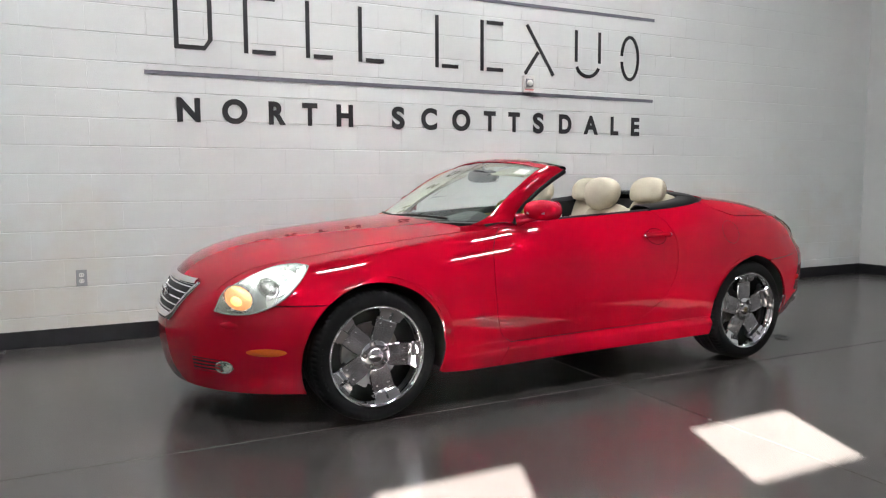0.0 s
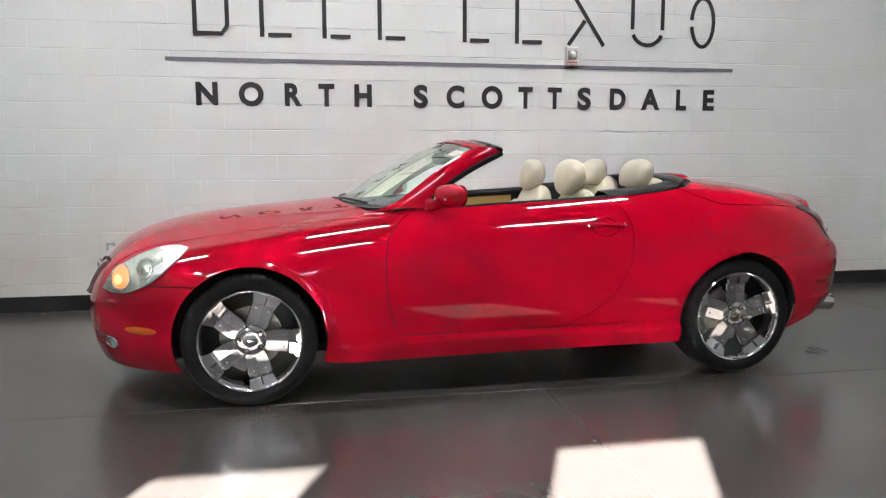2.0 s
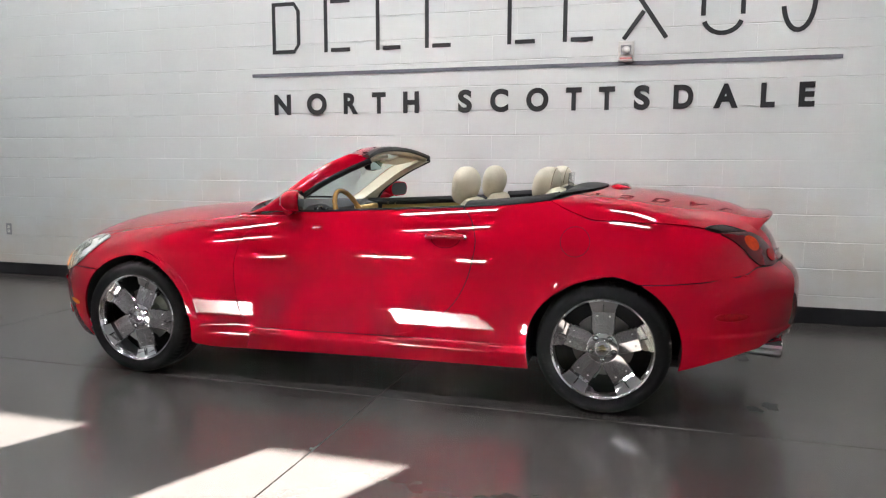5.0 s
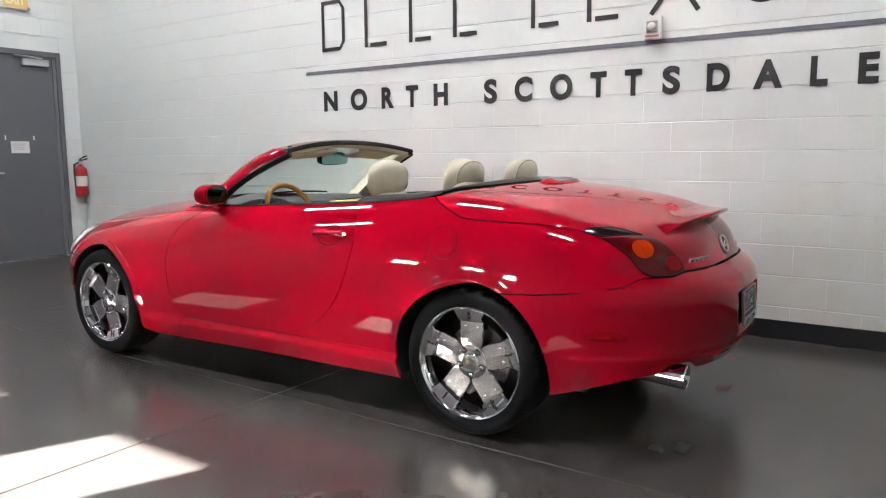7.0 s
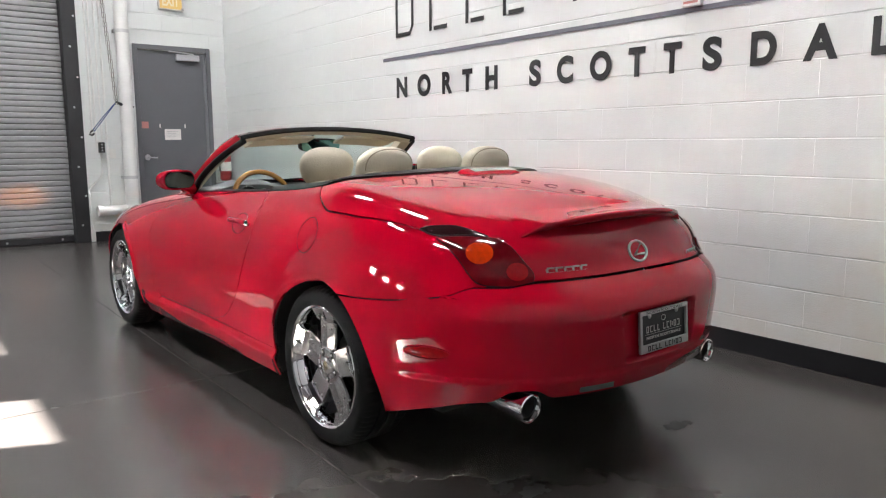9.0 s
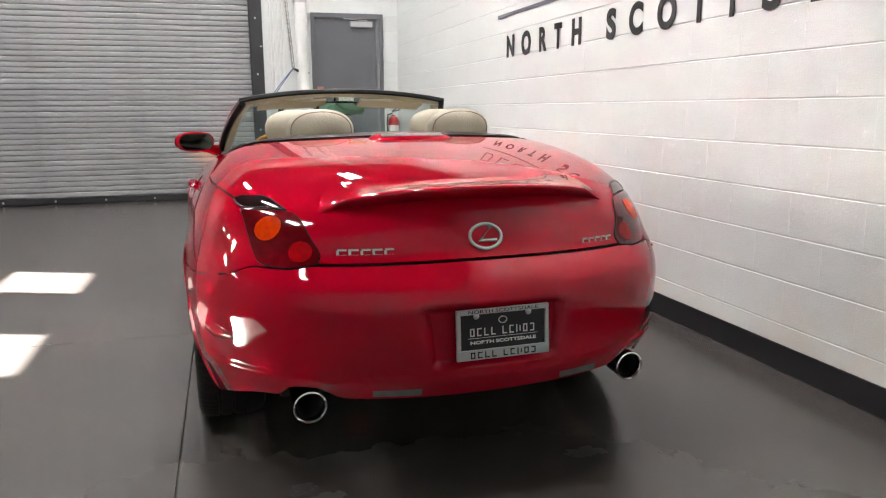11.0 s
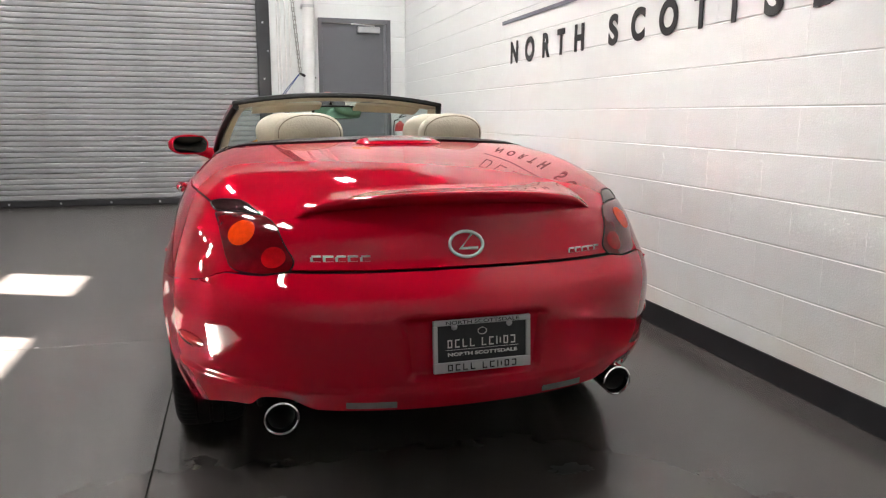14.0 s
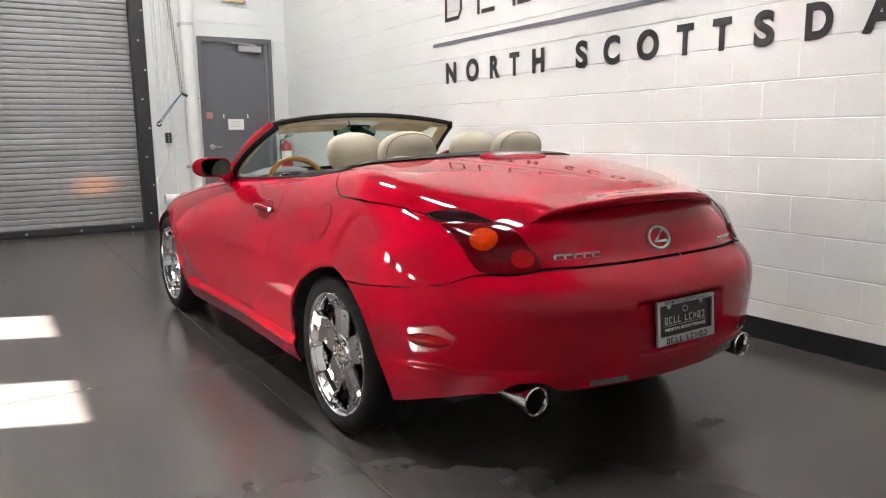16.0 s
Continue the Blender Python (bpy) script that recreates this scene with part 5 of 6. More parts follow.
for flip in (False, True):
    s = 1 if flip else -1
    # inner door panel: dark top, tan middle, armrest, speaker ring
    rows = [[(a, s * (0.690 - 0.02 * (z < 0.6)), z) for z in np.linspace(0.30, float(BELT(a)) - 0.01, 8)] for a in np.linspace(0.72, 2.0, 20)]
    d = doors[1 if flip else 0]
    part("inner_panel", skin([rows]), DASH, d, "dark inner door panel", smooth=True, solid=0.01)
    rows = [[(a, s * 0.676, z) for z in np.linspace(0.70, float(BELT(a)) - 0.045, 6)] for a in np.linspace(0.95, 1.78, 14)]
    part("wood_panel", skin([rows]), TAN, d, "tan wood door panel", smooth=True, solid=0.012)
    part("armrest", boxed(1.1, 1.75, min(s * 0.60, s * 0.68), max(s * 0.60, s * 0.68), 0.64, 0.70), LINER, d, bevel=0.02)
    part("speaker_ring", lathe(bmesh.new(), [(0.023, 0), (0.027, 0.005), (0.031, 0)], 24, pose(1.02, s * 0.672, 0.914, 0, 0, 0 if s < 0 else 180)), CHROME, d, smooth=True)
    # black cap along the belt
    rows = []
    for a in np.linspace(0.86, 1.893, 40):
        p = on_side(a, float(BELT(a)) - 0.004)
        y, z = -p[1], p[2]
        rows.append([(a, s * (y + 0.003), z + 0.001), (a, s * (y - 0.006), z + 0.010), (a, s * (y - 0.045), z + 0.007), (a, s * (y - 0.060), z - 0.010), (a, s * (y - 0.062), z - 0.02)])
    part("belt_trim", skin([rows]), TRIM, d, "black belt trim", smooth=True, solid=0.003)
    rows = []
    for a in np.linspace(1.898, 2.36, 24):
        t = (a - 1.898) / 0.462
        p = on_side(a, float(BELT(a)) - 0.004)
        y, z = -p[1], p[2]
        rows.append([(a, s * (y + 0.003), z + 0.001), (a, s * (y - 0.008), z + 0.015), (a, s * (y - 0.06 - 0.03 * t), z + 0.026), (a, s * (y - 0.13 - 0.05 * t), z + 0.030), (a, s * (y - 0.17 - 0.05 * t), z + 0.005), (a, s * (y - 0.18 - 0.05 * t), z - 0.12)])
    part("rear_belt_trim", skin([rows]), TRIM, car, "broad black trim beside the rear seats", smooth=True, solid=0.003)

# black band between the rear seats and the boot lid
v = np.linspace(-1, 1, 41)
rows = []
for t in np.linspace(0, 1, 8):
    b = 2.594 - 0.26 * np.abs(v) ** 2.6
    f = 2.385 - 0.06 * np.abs(v) ** 4
    a = f + t * (b - f)
    p = on_top(a, v * 0.670)
    p[:, 2] += 0.012 * math.sin(math.pi * min(1, 1.15 - t)) * (1 - np.abs(v) ** 8) - 0.05 * max(0, 0.15 - t) / 0.15
    rows.append(p)
part("tonneau_band", skin([rows]), TRIM, car, "black band ahead of the boot lid", smooth=True, solid=0.004)
part("rear_bulkhead", boxed(2.395, 2.42, -0.62, 0.62, 0.28, 1.05), DASH, car, "dark bulkhead behind the rear seats", bevel=0.01)
p = [[(2.372 + 0.01 * k, y, 1.045 + 0.115 * k) for k in (0, 1)] for y in np.linspace(-0.20, 0.20, 9)]
wd = part("wind_deflector", skin([p]), CLEAR, car, "low clear wind deflector", smooth=True, solid=0.002)
wd.visible_shadow = False


PIPING = material("brown_piping", (0.20, 0.165, 0.12), 0.6)


def headrest(parent, c, r, p=2.3, front=False):
    bm = ellipsoid(bmesh.new(), c, r, 32, 22, p)
    for v in bm.verts:
        d = (v.co.z - c[2]) / r[2]
        if front:
            # egg shape: broad above the middle, narrow at the neck
            v.co.y = c[1] + (v.co.y - c[1]) * (1 + 0.10 * d - 0.04 * d * d)
            v.co.x += 0.012 * d * (1 - d)
        elif d < 0:
            # half dome with nearly upright sides
            k = min(1 / max((1 - min(1, -d) ** p) ** (1 / p), 0.2), 1.9)
            v.co.x = c[0] + (v.co.x - c[0]) * (0.5 + 0.5 * k)
            v.co.y = c[1] + (v.co.y - c[1]) * (0.4 + 0.6 * k)
            v.co.z = c[2] + 0.8 * d * r[2]
        if not front:
            v.co.x += 0.016 * d
    h = part("headrest", bm, LEATHER, parent, "rounded cream leather headrest", smooth=True)
    # stitched seam over the back of the rear pads
    if not front:
        pts = []
        for t in np.linspace(-0.15, math.pi + 0.15, 26):
            cy, cz = math.cos(t), math.sin(t)
            q = (abs(cy) ** p + abs(cz) ** p) ** (-1 / p) * 0.88
            dx = (1 - 0.88 ** p) ** (1 / p)
            pts.append((c[0] + r[0] * dx + 0.016 * cz * q, c[1] + r[1] * cy * q, c[2] + r[2] * cz * q))
        part("piping", tube(bmesh.new(), pts, 0.0024, 6), PIPING, h, "dark stitched seam", smooth=True)
    for s in (-1, 1):
        part("post", tube(bmesh.new(), [(c[0] + 0.01, c[1] + s * 0.05, c[2] - r[2] * 0.6), (c[0] + 0.02, c[1] + s * 0.05, c[2] - r[2] - 0.06)], 0.006, 8), CHROME, h, smooth=True)
    return h


def seat(name, y, a0, z_top, lean, cushion, head, hr):
    s = empty(name, pose(0, 0, 0))
    s.parent = car
    back = part("backrest", ellipsoid(bmesh.new(), (0, 0, 0), (0.085, 0.245, 0.36), 26, 18, 3.2), LEATHER, s, "cream leather backrest", smooth=True)
    back.matrix_basis = pose(a0, y, z_top - 0.34, 0, lean, 0)
    for k in (-1, 1):
        b = part("bolster", ellipsoid(bmesh.new(), (0, 0, 0), (0.07, 0.06, 0.28), 16, 12, 2.4), LEATHER, s, smooth=True)
        b.matrix_basis = pose(a0 - 0.07, y + k * 0.20, z_top - 0.37, 0, lean, 0)
    c = part("cushion", ellipsoid(bmesh.new(), cushion, (0.27, 0.25, 0.09), 26, 14, 3.2), LEATHER, s, "cream leather cushion", smooth=True)
    headrest(s, head, hr, front=name == "front_seat")
    return s


for s in (-1, 1):
    seat("front_seat", s * 0.37 + 0.01, 1.80, 1.014, 14, (1.50, s * 0.37, 0.52), (1.822 + 0.02 * (s > 0), s * 0.365 + 0.015, 1.089), (0.073, 0.150, 0.106))
    seat("rear_seat", s * 0.325, 2.26, 1.075, 14, (2.02, s * 0.325, 0.56), (2.268, s * 0.322 + 0.02, 1.100), (0.074, 0.150, 0.096))

# ---------------------------------------------------------------- doors and fittings of the west wall
def bx(name, b, mat, parent, label="", bevel=0.0):
    return part(name, boxed(*b), mat, parent, label, bevel=bevel)


DY0, DY1, DZ = 4.635, 5.625, 2.475
door = structure(empty("door_1", pose(WEST, 0, 0)), "closed grey steel door in a grey frame", "door")
bx("frame_side", (-0.10, 0.025, DY0, DY0 + 0.055, 0.0, DZ), DOOR_GREY, door, bevel=0.004)
bx("frame_side", (-0.10, 0.025, DY1 - 0.055, DY1, 0.0, DZ), DOOR_GREY, door, bevel=0.004)
bx("frame_head", (-0.10, 0.025, DY0 + 0.055, DY1 - 0.055, DZ - 0.06, DZ), DOOR_GREY, door, bevel=0.004)
leafd = bx("door_leaf", (-0.055, -0.010, DY0 + 0.059, DY1 - 0.059, 0.012, DZ - 0.064), DOOR_GREY, door, "flat grey steel leaf", bevel=0.003)
bx("frame_stop", (-0.010, 0.004, DY1 - 0.095, DY1 - 0.056, 0.012, DZ - 0.064), material("door_stop_grey", (0.16, 0.163, 0.175), 0.4, vary=0.05), door, bevel=0.002)
cl = bx("door_closer", (-0.008, 0.045, 5.17, 5.475, 2.295, 2.375), SILVER, leafd, "silver door closer", bevel=0.008)
part("closer_arm", tube(bmesh.new(), [(0.035, 5.40, 2.385), (0.06, 5.22, 2.395), (0.03, 5.08, 2.405)], 0.009, 8), STEEL, cl)
lk = part("door_handle", lathe(bmesh.new(), [(0.0001, 0.012), (0.034, 0.010), (0.038, 0.002), (0.038, -0.002)], 28, pose(-0.008, 4.752, 1.045, 0, 0, -90)), STEEL, leafd, "round satin door handle", smooth=True)
part("lever", tube(bmesh.new(), [(0.0, 4.752, 1.045), (0.045, 4.752, 1.045), (0.05, 4.80, 1.043), (0.048, 4.86, 1.040)], 0.010, 8), STEEL, lk, smooth=True)
nt_ = bx("notice", (-0.0095, -0.0075, 4.985, 5.195, 1.270, 1.410), PAPER, leafd, "white paper notice")
for k in range(4):
    bx("text_bar", (-0.0075, -0.0068, 5.005, 5.155 - 0.02 * (k % 2), 1.375 - 0.022 * k, 1.379 - 0.022 * k), PLASTIC_GREY, nt_)
bx("red_notice", (-0.0095, -0.0075, 4.702, 4.785, 1.418, 1.503), PAPER_RED, leafd, "small faded red notice")
for y in (4.93, 5.255):
    bx("tape", (-0.0095, -0.0085, y - 0.008, y + 0.008, 1.425, 1.475), PAPER, leafd, "scrap of white tape")
bx("threshold", (-0.12, 0.02, DY0 + 0.055, DY1 - 0.055, 0.0, 0.011), STEEL, door)

ex = tagged(empty("exit_sign", pose(WEST, 5.135, 3.025)), "gold exit sign on the wall above the door", "sign")
bx("sign_case", (0.001, 0.045, -0.155, 0.155, -0.10, 0.10), PLASTIC_WHITE, ex, bevel=0.004)
bx("sign_face", (0.046, 0.050, -0.140, 0.140, -0.085, 0.085), EXIT_FACE, ex)
written("exit_word", "EXIT", 0.115, pose(0.0505, 0, 0.005, 90, 0, 90), material("exit_letter", (0.78, 0.70, 0.48), 0.5), ex, 0.001, 0.215, 0.003)
bx("sign_corner", (0.046, 0.058, 0.128, 0.158, -0.102, -0.068), PLASTIC_GREY, ex)

# roller door
rd = structure(empty("door_2", pose(WEST - 0.14, 0, 0)), "closed grey steel roller door with dirty slats", "roller door")
PITCH = 0.0685
prof = [(-0.002, 0.0), (0.004, 0.003), (0.0095, 0.008), (0.0115, 0.018), (0.0125, 0.033), (0.0115, 0.049), (0.0095, 0.058), (0.003, 0.063), (-0.003, 0.064), (-0.006, 0.064), (-0.006, 0.0)]
bm = bmesh.new()
a = [bm.verts.new((x, ROLL_Y0, z)) for x, z in prof]
b = [bm.verts.new((x, ROLL_Y1 + 0.01, z)) for x, z in prof]
bm.faces.new(a), bm.faces.new(b[::-1])
for i in range(len(a)):
    j = (i + 1) % len(a)
    bm.faces.new((a[i], b[i], b[j], a[j]))
slat = part("slat", bm, material("slat_steel", (0.285, 0.282, 0.285), 0.5, metal=0.1, vary=0.22, scale=0.9, bump=0.12, bump_scale=25, rough_vary=0.1, per_object=0.12), rd)
slat.location = (0, 0, 0.09)
for k in range(1, 70):
    o = slat.copy()
    scene.collection.objects.link(o)
    o.location = (0.0015 * math.sin(k * 2.3), 0, 0.09 + k * PITCH)
bx("curtain_back", (-0.03, -0.012, ROLL_Y0, ROLL_Y1 + 0.01, 0.02, ROLL_TOP), GUIDE, rd)
bb = bx("bottom_bar", (-0.03, 0.03, ROLL_Y0, ROLL_Y1 + 0.01, 0.012, 0.085), GUIDE, rd, "dark bottom bar", bevel=0.006)
for k in range(7):
    part("bar_bolt", lathe(bmesh.new(), [(0.0001, 0.008), (0.012, 0.007), (0.014, 0.0)], 10, pose(0.03, 0.1 + 0.6 * k, 0.045, 0, 0, -90)), STEEL, bb)
bx("rubber_seal", (-0.01, 0.012, ROLL_Y0, ROLL_Y1 + 0.01, 0.0, 0.014), PLASTIC_BLACK, rd)
for y0, y1 in ((3.835, 4.0), (ROLL_Y0 - 0.17, ROLL_Y0 - 0.005)):
    gd = bx("guide", (0.141, 0.175, y0, y1, 0.0, ROLL_TOP), GUIDE, rd, "black steel side guide", bevel=0.004)
    bx("guide_lip", (-0.02, 0.141, y0 + (0.0 if y0 > 0 else 0.15), y0 + (0.015 if y0 > 0 else 0.165), 0.0, ROLL_TOP), GUIDE, gd)
    for k in range(13):
        part("guide_bolt", lathe(bmesh.new(), [(0.0001, 0.010), (0.011, 0.009), (0.013, 0.0)], 10, pose(0.175, (y0 + y1) / 2 + (0.055 if k % 2 else -0.005), 0.22 + 0.36 * k, 0, 0, -90)), STEEL, gd)

# pipes, conduits, chain, switches
fp = tagged(empty("drain_pipe", pose(WEST, 0, 0)), "thick white painted pipe against the block wall", "pipe")
part("upright", tube(bmesh.new(), [(0.09, 4.500, 0.42), (0.09, 4.500, CEIL)], 0.078, 20), PIPE_WHITE, fp, smooth=True)
part("branch", tube(bmesh.new(), [(0.09, 4.500, 0.40), (0.09, 4.38, 0.39), (0.09, 4.12, 0.39)], 0.062, 16), PIPE_WHITE, fp, smooth=True)
part("branch_cap", tube(bmesh.new(), [(0.09, 4.135, 0.39), (0.09, 4.085, 0.39)], 0.070, 16), PIPE_WHITE, fp, smooth=True)
part("elbow", ellipsoid(bmesh.new(), (0.09, 4.50, 0.41), (0.088, 0.092, 0.088), 18, 12), PIPE_WHITE, fp, smooth=True)
for z in (0.80, 2.6):
    part("clamp", lathe(bmesh.new(), [(0.078, -0.02), (0.084, -0.02), (0.084, 0.02), (0.078, 0.02)], 24, pose(0.09, 4.50, z, 90, 0, 0)), STEEL, fp)
    bx("strap_end", (0.0, 0.09, 4.405, 4.425, z - 0.02, z + 0.02), STEEL, fp)
for i, (y, z0) in enumerate(((4.100, 1.30), (4.140, 1.25), (4.205, 1.24), (4.262, 0.42))):
    c = tagged(empty("conduit", pose(WEST, y, 0)), "thin white painted conduit on the block wall", "conduit", "wall conduits")
    part("conduit_tube", tube(bmesh.new(), [(0.016, 0, z0), (0.016, 0, CEIL)], 0.011 if i < 3 else 0.014, 8), PIPE_WHITE, c, smooth=True)
    for z in (1.8, 3.0):
        bx("saddle", (0.0, 0.030, -0.02, 0.02, z - 0.008, z + 0.008), PIPE_WHITE, c, bevel=0.003)
c = tagged(empty("conduit", pose(WEST, 0, 0)), "bent white conduit running to the roller door", "conduit", "wall conduits")
part("conduit_tube", tube(bmesh.new(), [(0.016, 4.185, 1.12), (0.016, 4.185, 0.86), (0.016, 4.16, 0.80), (0.016, 4.05, 0.70), (0.05, 4.005, 0.64), (0.185, 3.985, 0.60), (0.190, 3.985, 0.25), (0.18, 4.0, 0.16)], 0.0105, 8), PIPE_WHITE, c, smooth=True)
cb = tagged(empty("control_box", pose(WEST, 4.192, 1.175)), "small black door control box on the wall", "control box")
bx("case", (0.001, 0.06, -0.034, 0.034, -0.065, 0.065), PLASTIC_BLACK, cb, bevel=0.006)
for k in (-1, 0, 1):
    part("button", lathe(bmesh.new(), [(0.0001, 0.006), (0.010, 0.005), (0.011, 0.0)], 14, pose(0.06, 0, k * 0.036, 0, 0, -90)), PLASTIC_GREY, cb)
sw = tagged(empty("light_switch", pose(WEST, 4.322, 1.10)), "white rocker light switch on the block wall", "switch")
bx("plate", (0.001, 0.007, -0.037, 0.037, -0.06, 0.06), PLASTIC_WHITE, sw, bevel=0.003)
bx("rocker", (0.007, 0.012, -0.016, 0.016, -0.033, 0.033), PLASTIC_WHITE, sw, bevel=0.002)

hc = tagged(empty("hoist_chain", pose(WEST + 0.15, 0, 0)), "hanging steel hoist chain tied aside with a strap", "chain")
for off in (-0.012, 0.012):
    for k in range(46):
        t = k / 46
        p = Vector((0.0, 4.372 - 0.20 * t + off, 1.73 + 2.5 * t))
        bm = bmesh.new()
        turn = pose(*p, -4.5, 0, 90 * (k % 2))
        tube(bm, [turn @ Vector((0.010 * math.cos(v), 0, 0.032 * math.sin(v))) for v in np.linspace(0, 2 * math.pi, 9)], 0.004, 5, cap=False)
        part("link", bm, CHAIN, hc)
part("strap", tube(bmesh.new(), [(0, 4.37, 1.735), (-0.02, 4.43, 1.705), (-0.05, 4.50, 1.69), (-0.05, 4.585, 1.68)], [0.014, 0.02, 0.016, 0.012], 8), PLASTIC_BLACK, hc, "black strap", smooth=True)
part("strap_tail", tube(bmesh.new(), [(-0.04, 4.49, 1.69), (-0.04, 4.505, 1.64), (-0.04, 4.50, 1.61)], 0.010, 6), PLASTIC_BLACK, hc, smooth=True)
for k in (-1, 1):
    part("cord", tube(bmesh.new(), [(0, 4.37, 1.735), (-0.02, 4.23 + 0.012 * k, 1.56), (-0.03, 4.085 + 0.014 * k, 1.37)], 0.006, 6), CORD_BLUE, hc, "thin blue cord", smooth=True)
part("hook", tube(bmesh.new(), [(-0.03, 4.09, 1.385), (-0.03, 4.06, 1.365), (-0.03, 4.045, 1.335), (-0.03, 4.075, 1.325), (-0.03, 4.10, 1.35)], 0.012, 8), PLASTIC_BLACK, hc, smooth=True)

fe = tagged(empty("fire_extinguisher", pose(WEST + 0.105, 5.735, 0.0)), "red fire extinguisher hung beside the door", "fire extinguisher")
part("cylinder", lathe(bmesh.new(), [(0.0001, 0.725), (0.055, 0.727), (0.074, 0.745), (0.076, 0.77), (0.076, 1.03), (0.068, 1.075), (0.045, 1.10), (0.022, 1.112), (0.022, 1.13)], 32, pose(0, 0, 0, 90, 0, 0) @ Matrix.Scale(1, 4)), EXT_RED, fe, "red steel cylinder", smooth=True)
part("label", lathe(bmesh.new(), [(0.0768, 0.86), (0.0768, 0.985)], 40, pose(0, 0, 0, 90, 0, 0)), PAPER, fe, "white printed label", smooth=True)
bx("valve", (-0.018, 0.018, -0.018, 0.018, 1.12, 1.17), STEEL, fe, bevel=0.004)
part("lever", tube(bmesh.new(), [(0.0, -0.02, 1.17), (0.02, 0.03, 1.185), (0.03, 0.085, 1.20)], 0.009, 6), PLASTIC_BLACK, fe)
part("handle", tube(bmesh.new(), [(0.0, -0.01, 1.185), (0.02, 0.03, 1.215), (0.03, 0.08, 1.235)], 0.009, 6), PLASTIC_BLACK, fe)
part("hose", tube(bmesh.new(), [(0.0, -0.02, 1.15), (0.02, -0.085, 1.13), (0.03, -0.098, 1.03), (0.03, -0.09, 0.86)], 0.011, 8), PLASTIC_BLACK, fe, smooth=True)
part("gauge", lathe(bmesh.new(), [(0.0001, 0.012), (0.015, 0.011), (0.018, 0.0)], 16, pose(0.018, 0.0, 1.145, 0, 0, -90)), PAPER, fe)
bx("bracket", (-0.104, -0.07, -0.03, 0.03, 0.72, 1.12), STEEL, fe)

# ---------------------------------------------------------------- fittings of the north wall
st_ = tagged(empty("fire_strobe", pose(3.858, NORTH, 2.075)), "white fire alarm strobe with a clear lens", "alarm strobe")
bx("case", (-0.060, 0.060, -0.045, -0.001, -0.078, 0.078), PLASTIC_WHITE, st_, bevel=0.008)
bx("lens_rim", (-0.040, 0.040, -0.056, -0.045, -0.030, 0.046), PLASTIC_GREY, st_, bevel=0.006)
part("lens", ellipsoid(bmesh.new(), (0, -0.058, 0.008), (0.030, 0.018, 0.028), 18, 10), PLASTIC_WHITE, st_, smooth=True)
bx("red_word_bar", (-0.048, 0.048, -0.0462, -0.045, -0.062, -0.048), PAPER_RED, st_)
for x in (0.043, 6.42, -2.47):
    ol = tagged(empty("wall_outlet", pose(x, NORTH, 0.482)), "grey duplex socket plate on the block wall", "outlet", "wall sockets")
    bx("plate", (-0.036, 0.036, -0.008, -0.001, -0.060, 0.060), PLASTIC_GREY, ol, bevel=0.003)
    for k in (-1, 1):
        part("socket", prism(bmesh.new(), round_rect(0.034, 0.030, 0.012, cz=k * 0.022), -0.011, -0.008), PLASTIC_WHITE, ol)
        for j in (-1, 1):
            bx("slot", (j * 0.007 - 0.0015, j * 0.007 + 0.0015, -0.0118, -0.011, k * 0.022 - 0.004, k * 0.022 + 0.007), PLASTIC_BLACK, ol)

# painted lettering
lt = tagged(empty("wall_lettering", pose(0, NORTH - 0.0045, 0)), "black and grey lettering painted on the white block wall", "wall lettering")
for ch, x0, x1 in (("N", 0.740, 0.910), ("O", 1.071, 1.265), ("R", 1.431, 1.569), ("T", 1.702, 1.831), ("H", 1.993, 2.137), ("S", 2.487, 2.607), ("C", 2.766, 2.920), ("O", 3.070, 3.253),
                   ("T", 3.394, 3.520), ("T", 3.656, 3.782), ("S", 3.928, 4.050), ("D", 4.226, 4.373), ("A", 4.519, 4.696), ("L", 4.853, 4.952), ("E", 5.114, 5.223)):
    written("letter", ch, 0.184 + (0.008 if ch in "OSC" else 0), pose((x0 + x1) / 2, 0, 1.7185, 90, 0, 0), LETTER, lt, 0.0012, x1 - x0, 0.008)
for z in (1.985, 2.797):
    bx("stripe", (0.521, 5.392, -0.0012, 0.0012, z - 0.0155, z + 0.0155), STRIPE, lt, "grey painted stripe")
# the trade name above, as plain strokes and rings of its height
Z0, Z1, TH = 2.170, 2.620, 0.034


def stroke(pts, parent=lt):
    """A flat painted stroke along (x, z) points."""
    bm = bmesh.new()
    rows = []
    for i, (x, z) in enumerate(pts):
        q, r = pts[max(i - 1, 0)], pts[min(i + 1, len(pts) - 1)]
        d = Vector((r[0] - q[0], r[1] - q[1])).normalized()
        nx, nz = -d.y * TH / 2, d.x * TH / 2
        rows.append([(x + nx, -0.0012, z + nz), (x - nx, -0.0012, z - nz), (x - nx, 0.0012, z - nz), (x + nx, 0.0012, z + nz)])
    vs = sheet(bm, rows, close_v=True)
    bm.faces.new(vs[0]), bm.faces.new(vs[-1][::-1])
    part("mark", bm, LETTER, parent)


def oval(cx, cz, rx, rz, a0=0, a1=360, n=40):
    return [(cx + rx * math.cos(radians(a)), cz + rz * math.sin(radians(a))) for a in np.linspace(a0, a1, n)]


